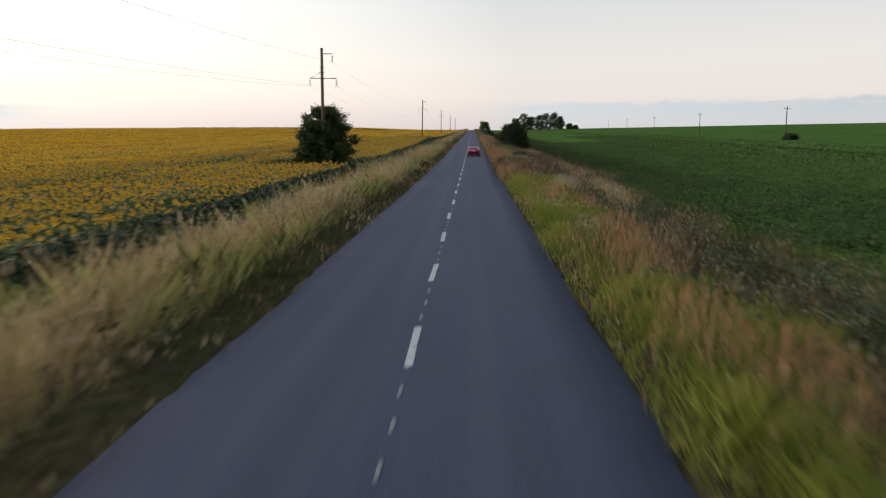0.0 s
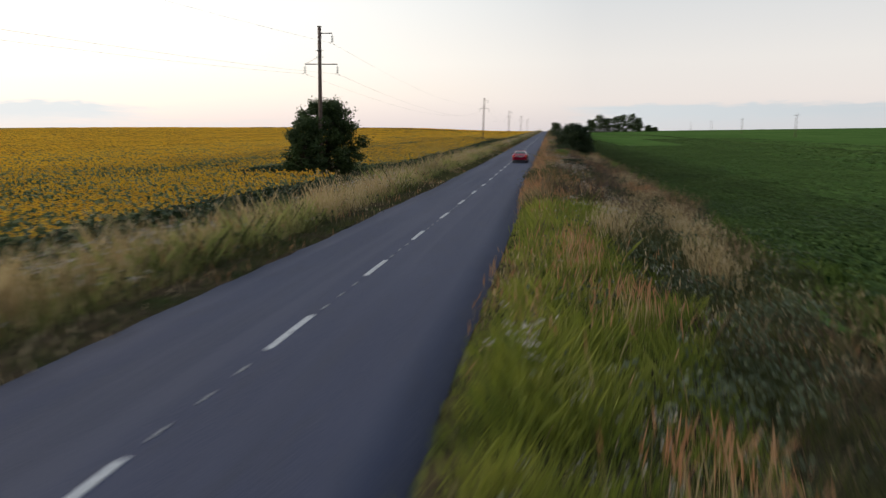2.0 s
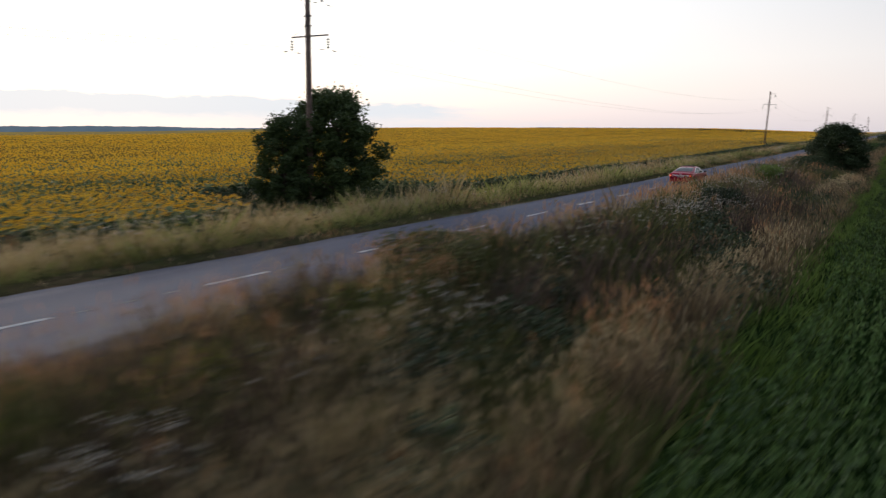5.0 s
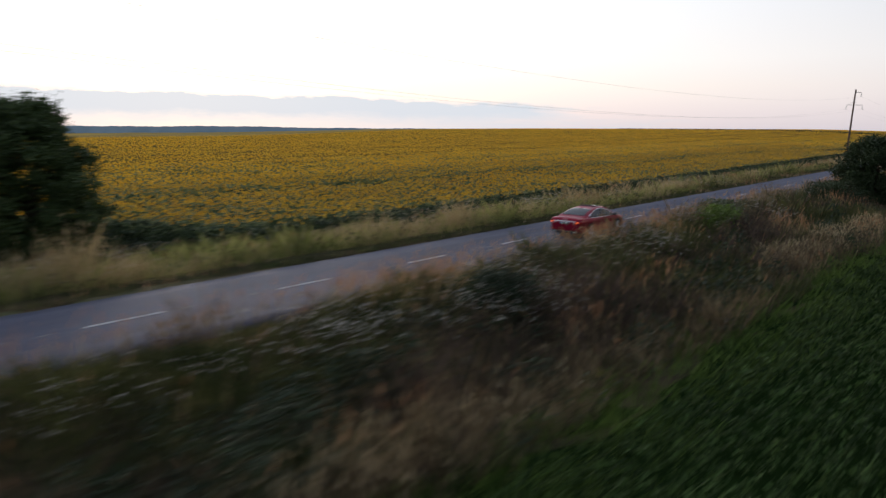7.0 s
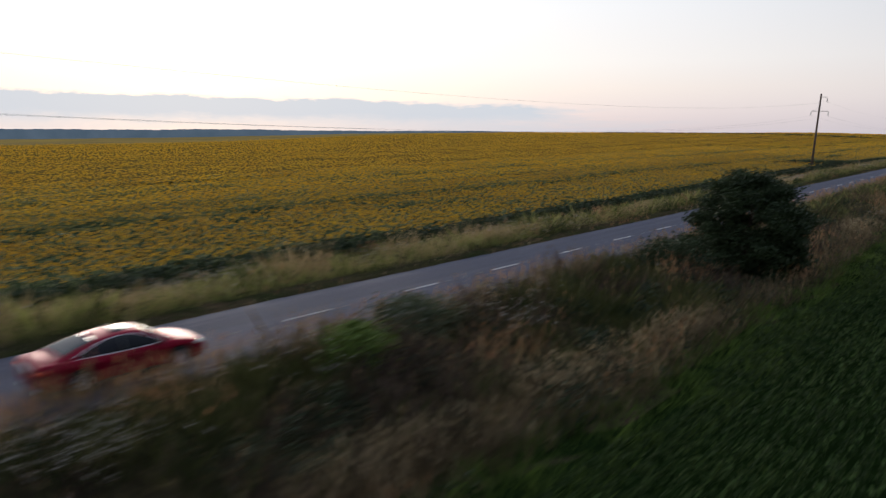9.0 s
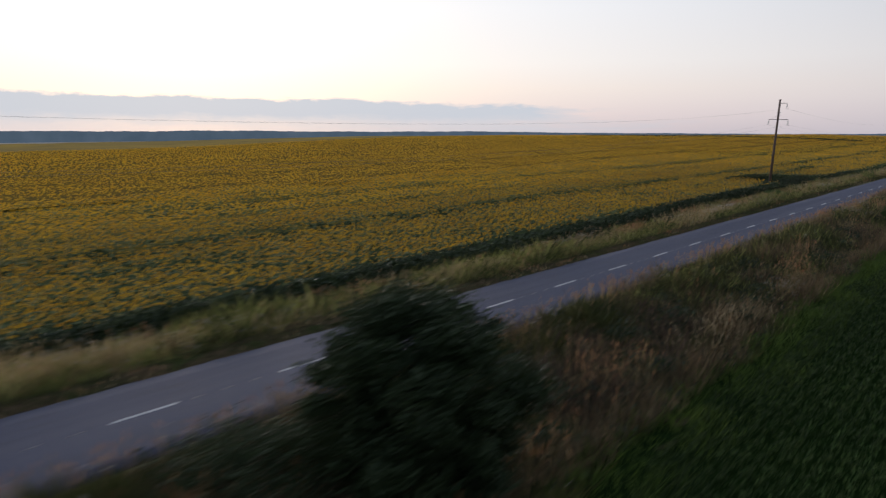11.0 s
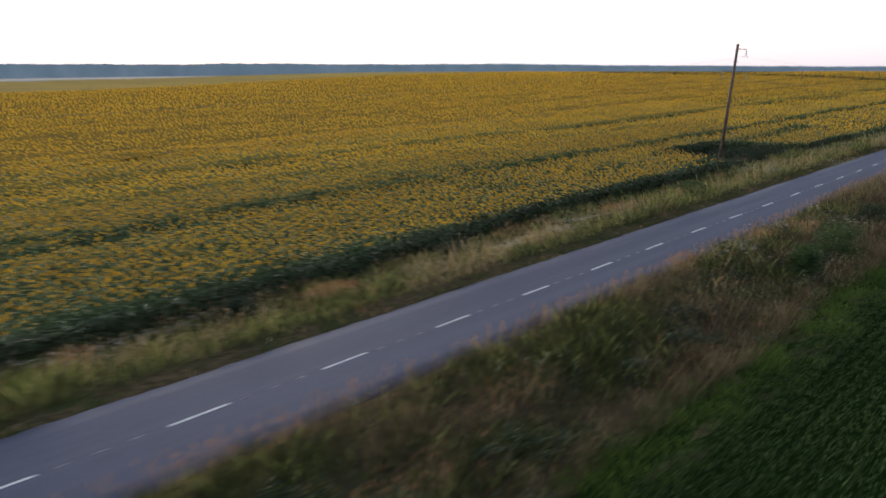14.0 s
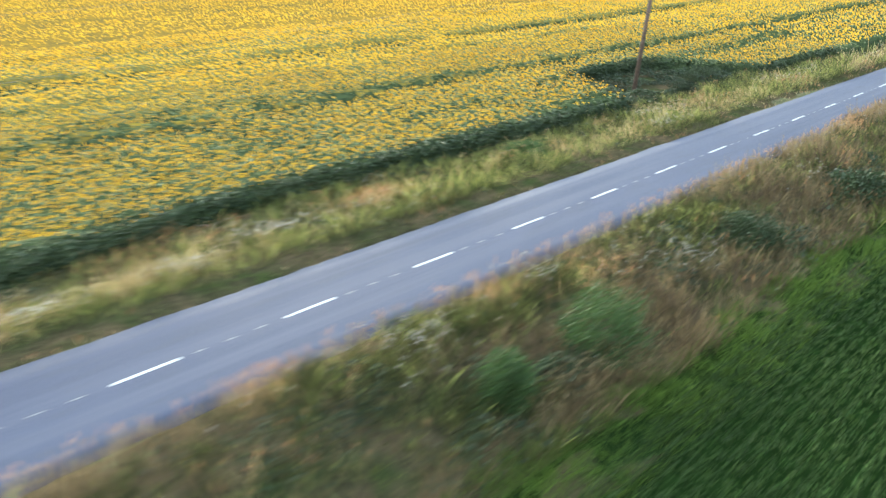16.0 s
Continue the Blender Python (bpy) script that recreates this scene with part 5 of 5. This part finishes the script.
def slab(c, s, bev=0.01, rot=None):
    bm = bmesh.new()
    box(bm, (0, 0, 0), s)
    bmesh.ops.bevel(bm, geom=bm.edges[:], offset=bev, segments=2, affect="EDGES")
    if rot:
        bmesh.ops.rotate(bm, cent=(0, 0, 0), matrix=Euler([radians(a) for a in rot]).to_matrix(), verts=bm.verts)
    bmesh.ops.translate(bm, vec=c, verts=bm.verts)
    return bm


def wheel(parent, x, y):
    s = 1 if x > 0 else -1
    hub = new("wheel")
    hub.parent, hub.location = parent, (x, y, 0.345)
    bm = bmesh.new()
    prof = [(0.225, -0.11), (0.30, -0.115), (0.335, -0.09), (0.345, -0.05), (0.345, 0.05), (0.335, 0.09), (0.30, 0.115), (0.245, 0.112), (0.235, 0.09)]
    n = 40
    rings = [[bm.verts.new((s * o, r * math.cos(k * 6.28319 / n), r * math.sin(k * 6.28319 / n))) for k in range(n)] for r, o in prof]
    for p, q in zip(rings, rings[1:]):
        for k in range(n):
            bm.faces.new((p[k], p[(k + 1) % n], q[(k + 1) % n], q[k]))
    part("tyre", bm, M_RUBBER, hub, "black rubber tyre")
    bm = bmesh.new()
    prof = [(0.245, 0.108), (0.225, 0.10), (0.215, 0.05), (0.215, -0.08)]
    rings = [[bm.verts.new((s * o, r * math.cos(k * 6.28319 / n), r * math.sin(k * 6.28319 / n))) for k in range(n)] for r, o in prof]
    for p, q in zip(rings, rings[1:]):
        for k in range(n):
            bm.faces.new((p[k], p[(k + 1) % n], q[(k + 1) % n], q[k]))
    tube(bm, (s * 0.05, 0, 0), (s * 0.095, 0, 0), 0.07, 0.055, 20)
    for k in range(5):
        for d in (-0.17, 0.17):
            a = k * 2 * math.pi / 5 + d
            p0, p1 = Vector((s * 0.08, 0.045 * math.cos(a), 0.045 * math.sin(a))), Vector((s * 0.095, 0.225 * math.cos(a + d * 0.25), 0.225 * math.sin(a + d * 0.25)))
            tube(bm, p0, p1, 0.021, 0.017, 6)
    part("rim", bm, M_ALLOY, hub, "silver alloy rim with paired spokes")
    bm = bmesh.new()
    tube(bm, (s * -0.02, 0, 0), (s * 0.0, 0, 0), 0.16, 0.16, 28)
    part("brake_disc", bm, M_STEEL, hub)
    return hub


def build_car(x, y):
    car = new("car")
    slope = math.degrees(math.atan(float(road_z(y + 1) - road_z(y - 1)) / 2))
    car.matrix_world = pose(x, y, float(road_z(y)) + 0.02, slope, 0, 0) @ Matrix.Scale(0.94, 4)
    bm = body_bm()
    me = bpy.data.meshes.new("body")
    bm.to_mesh(me)
    bm.free()
    cut = cut_arches(me)
    cut.name = "body"
    cut.materials.clear()
    cut.materials.append(M_RED)
    cut.polygons.foreach_set("use_smooth", np.full(len(cut.polygons), True))
    cut.set_sharp_from_angle(angle=radians(35))
    body = new("body", cut)
    body.parent = car
    tagged(body, "glossy metallic red bodywork")
    bt = BVHTree.FromPolygons([v.co for v in me.vertices], [tuple(p.vertices) for p in me.polygons])
    bm = cabin_bm()
    ct = BVHTree.FromBMesh(bm)
    part("roof", bm, M_RED, car, "glossy red roof and pillars")
    belt = lambda yy: float(np.interp(yy, [c[0] for c in CABIN], [c[2] for c in CABIN]))
    crest = lambda yy: float(np.interp(yy, [c[0] for c in CABIN], [c[4] for c in CABIN]))
    # glass
    for s in (-1, 1):
        def top(yy):
            e = math.sin(math.pi * min(1, max(0, (yy + 1.44) / 2.54))) ** 0.55
            return belt(yy) + 0.035 + (crest(yy) - belt(yy)) * (0.03 + 0.76 * e) * 0.92
        for name, y0, y1 in (("rear_quarter_glass", -1.36, -0.98), ("rear_door_glass", -0.95, -0.17), ("front_door_glass", -0.09, 1.0)):
            grid = [[(s * 2.0, yy, belt(yy) + 0.03 + (top(yy) - belt(yy) - 0.03) * v) for v in np.linspace(0, 1, 8)] for yy in np.linspace(y0, y1, 16)]
            part(name, patch(ct, grid, (-s, 0, 0), 0.004), M_TINT, car, "dark tinted side window")
        line = [(yy, belt(yy) + 0.018) for yy in np.linspace(-1.40, 1.04, 30)] + [(yy, top(yy) + 0.012) for yy in np.linspace(1.04, -1.40, 34)]
        pts = []
        for yy, zz in line:
            hit, nor, _, _ = ct.ray_cast(Vector((s * 3, yy, zz)), Vector((-s, 0, 0)))
            if hit:
                pts.append(hit + nor * 0.003)
        part("window_trim", rope(pts, 0.013), M_CHROME, car, "chrome trim round the side windows")
        part("pillar_trim", patch(ct, [[(s * 2, yy, belt(yy) + 0.03 + (top(yy) - belt(yy) - 0.03) * v) for v in np.linspace(0, 1, 8)] for yy in (-0.168, -0.13, -0.092)], (-s, 0, 0), 0.006), M_BLACK, car)
        # doors
        for yy, z0, z1 in ((1.02, 0.30, 0.90), (-0.13, 0.28, 0.93), (-1.02, 0.62, 0.95)):
            grid = [[(s * 2, yy + d, z) for d in (-0.005, 0.005)] for z in np.linspace(z0, z1, 14)]
            part("door_seam", patch(bt, grid, (-s, 0, 0), 0.0015), M_BLACK, car)
        part("sill_trim", patch(bt, [[(s * 2, yy, z) for z in (0.235, 0.25, 0.27)] for yy in np.linspace(-0.85, 1.0, 20)], (-s, 0, 0), 0.008), M_BLACK, car)
        for yy in (-0.92, 0.05):
            part("door_handle", slab((s * 0.912, yy, 0.80), (0.03, 0.19, 0.028), 0.01), M_RED, car, "body-coloured door handle")
        mir = part("wing_mirror", slab((s * 1.02, 0.86, 1.00), (0.22, 0.12, 0.14), 0.035, (0, 0, s * -10)), M_BLACK, car, "dark door mirror on a short foot")
        part("mirror_glass", slab((s * 1.02, 0.803, 1.0), (0.165, 0.008, 0.10), 0.003, (0, 0, s * -10)), M_BLACK, mir)
        part("mirror_foot", slab((s * 0.90, 0.90, 0.955), (0.12, 0.06, 0.03), 0.01), M_BLACK, mir)
        # lights
        g1 = [[(s * xx, -3, z) for z in np.linspace(0.735 + 0.04 * (1 - t), 0.875 - 0.01 * (1 - t), 6)] for t, xx in zip(np.linspace(0, 1, 10), np.linspace(0.48, 0.80, 10))]
        tl = part("tail_light", patch(bt, g1, (0, 1, 0), 0.010), M_LAMP_RED, car, "red tail light, lit")
        g2 = [[(s * xx, -3, z) for z in np.linspace(0.775, 0.84, 4)] for xx in np.linspace(0.68, 0.775, 5)]
        part("light_ring", patch(bt, g2, (0, 1, 0), 0.016), M_LAMP_GLOW, tl, "glowing orange lamp")
        g3 = [[(s * xx, -3, z) for z in np.linspace(0.755, 0.80, 3)] for xx in np.linspace(0.50, 0.62, 5)]
        part("reversing_light", patch(bt, g3, (0, 1, 0), 0.016), M_LAMP_CLEAR, tl)
        g4 = [[(s * 2, yy, z) for z in np.linspace(0.76, 0.865, 5)] for yy in np.linspace(-2.36, -2.12, 6)]
        part("tail_light_side", patch(bt, g4, (-s, 0, 0), 0.010), M_LAMP_RED, tl)
        g5 = [[(s * xx, -3, z) for z in (0.455, 0.485)] for xx in np.linspace(0.50, 0.70, 6)]
        part("rear_reflector", patch(bt, g5, (0, 1, 0), 0.008), M_LAMP_RED, car, "long red bumper reflector")
        g6 = [[(s * (0.46 + 0.42 * t), 2.0, z + 0.05 * t) for z in np.linspace(0.60, 0.70, 5)] for t in np.linspace(0, 1, 9)]
        part("headlight", patch(bt, [[(p[0], 3, p[2]) for p in r] for r in g6], (0, -1, 0), 0.008), M_LAMP_CLEAR, car, "slim clear headlight")
        bm = bmesh.new()
        tube(bm, (s * 0.60, -2.30, 0.30), (s * 0.60, -2.445, 0.30), 0.045, 0.05, 20)
        ex = part("exhaust", bm, M_CHROME, car, "round chrome exhaust tip")
        bm = bmesh.new()
        tube(bm, (s * 0.60, -2.43, 0.30), (s * 0.60, -2.447, 0.30), 0.038, 0.038, 16)
        part("exhaust_hole", bm, M_BLACK, ex)
        for yy in (-1.345, 1.485):
            wheel(car, s * 0.80, yy)
            bm = bmesh.new()
            n = 28
            rings = [[bm.verts.new((s * o, yy + 0.384 * math.cos(k * math.pi / n - 0.25 * (1 if k == 0 else 0)), 0.345 + 0.384 * math.sin(k * math.pi / n))) for k in range(n + 1)] for o in (0.60, 0.885)]
            for k in range(n):
                bm.faces.new((rings[0][k], rings[0][k + 1], rings[1][k + 1], rings[1][k]))
            part("arch_liner", bm, M_BLACK, car)
    grid = [[(xx * (0.62 + 0.10 * t), yy, 3) for xx in np.linspace(-1, 1, 16)] for t, yy in zip(np.linspace(1, 0, 12), np.linspace(-1.74, -0.80, 12))]
    part("rear_window", patch(ct, grid, (0, 0, -1), 0.005), M_TINT, car, "dark tinted rear window")
    grid = [[(xx * (0.60 + 0.10 * t), yy, 3) for xx in np.linspace(-1, 1, 16)] for t, yy in zip(np.linspace(0, 1, 12), np.linspace(0.50, 1.34, 12))]
    part("windscreen", patch(ct, grid, (0, 0, -1), 0.005), M_TINT, car, "dark sloping windscreen")
    grid = [[(xx, yy, 3) for xx in np.linspace(-0.42, 0.42, 10)] for yy in np.linspace(-0.18, 0.30, 8)]
    sr = part("sunroof", patch(ct, grid, (0, 0, -1), 0.010), M_ROOFGLASS, car, "dark glass sunroof")
    grid = [[(xx, yy, 3) for xx in np.linspace(-0.46, 0.46, 10)] for yy in (-0.23, -0.20, -0.17)]
    part("panel_edge", patch(ct, grid, (0, 0, -1), 0.055), M_BLACK, sr, "raised black rear edge of the tilted panel")
    bm = bmesh.new()
    vs = [bm.verts.new(p) for p in ((-0.03, -0.88, 1.355), (0.03, -0.88, 1.355), (0.03, -0.70, 1.392), (-0.03, -0.70, 1.392), (0, -0.865, 1.425), (0, -0.80, 1.41))]
    for f in ((0, 1, 4), (1, 2, 5, 4), (2, 3, 5), (3, 0, 4, 5), (3, 2, 1, 0)):
        bm.faces.new([vs[k] for k in f])
    part("roof_aerial", bm, M_RED, car, "small red shark-fin aerial")
    # rear face
    grid = [[(xx, -3, z) for z in (0.842, 0.855, 0.872)] for xx in np.linspace(-0.60, 0.60, 30)]
    part("boot_trim", patch(bt, grid, (0, 1, 0), 0.014), M_CHROME, car, "chrome bar across the boot lid")
    pl = part("number_plate", slab((0, -2.452, 0.765), (0.52, 0.012, 0.112), 0.003), M_PLATE, car, "white number plate with plain dark bars")
    part("plate_band", slab((-0.238, -2.459, 0.765), (0.036, 0.004, 0.104), 0.001), M_PLATE_BLUE, pl)
    for k, (cx, wd) in enumerate(((-0.165, 0.075), (-0.01, 0.17), (0.17, 0.085))):
        part("plate_bar", slab((cx, -2.459, 0.765), (wd, 0.004, 0.062), 0.001), M_BLACK, pl)
    bm = rope([(0.062 * math.cos(a), -2.43, 0.925 + 0.045 * math.sin(a)) for a in np.linspace(0, 6.2832, 20, endpoint=False)], 0.008)
    part("emblem", bm, M_CHROME, car, "small oval chrome badge")
    bm = bmesh.new()
    ring = [(-0.80, -2.30), (-0.70, -2.425), (-0.4, -2.452), (0.4, -2.452), (0.70, -2.425), (0.80, -2.30)]
    lo, hi = [bm.verts.new((a, b + 0.05, 0.235)) for a, b in ring], [bm.verts.new((a, b, 0.385)) for a, b in ring]
    ilo = [bm.verts.new((a * 0.9, b + 0.25, 0.24)) for a, b in ring]
    ihi = [bm.verts.new((a * 0.9, b + 0.25, 0.385)) for a, b in ring]
    for k in range(5):
        for p, q in ((lo, hi), (hi, ihi), (ihi, ilo), (ilo, lo)):
            bm.faces.new((p[k], p[k + 1], q[k + 1], q[k]))
    for k in (0, 5):
        bm.faces.new((lo[k], hi[k], ihi[k], ilo[k]))
    part("rear_diffuser", bm, M_BLACK, car, "black plastic lower bumper")
    grid = [[(xx, 3, z) for z in np.linspace(0.36, 0.55, 6)] for xx in np.linspace(-0.42, 0.42, 12)]
    part("grille", patch(bt, grid, (0, -1, 0), 0.006), M_BLACK, car, "black radiator grille")
    for xx in (-0.3, 0.32):
        part("wiper", rope([(xx - 0.28, 1.36, 0.985), (xx, 1.33, 1.0), (xx + 0.28, 1.28, 1.035)], 0.01, False), M_BLACK, car)
    return tagged(car, "glossy metallic red four-door saloon on the asphalt lane", "car")


build_car(1.12, 101.5)
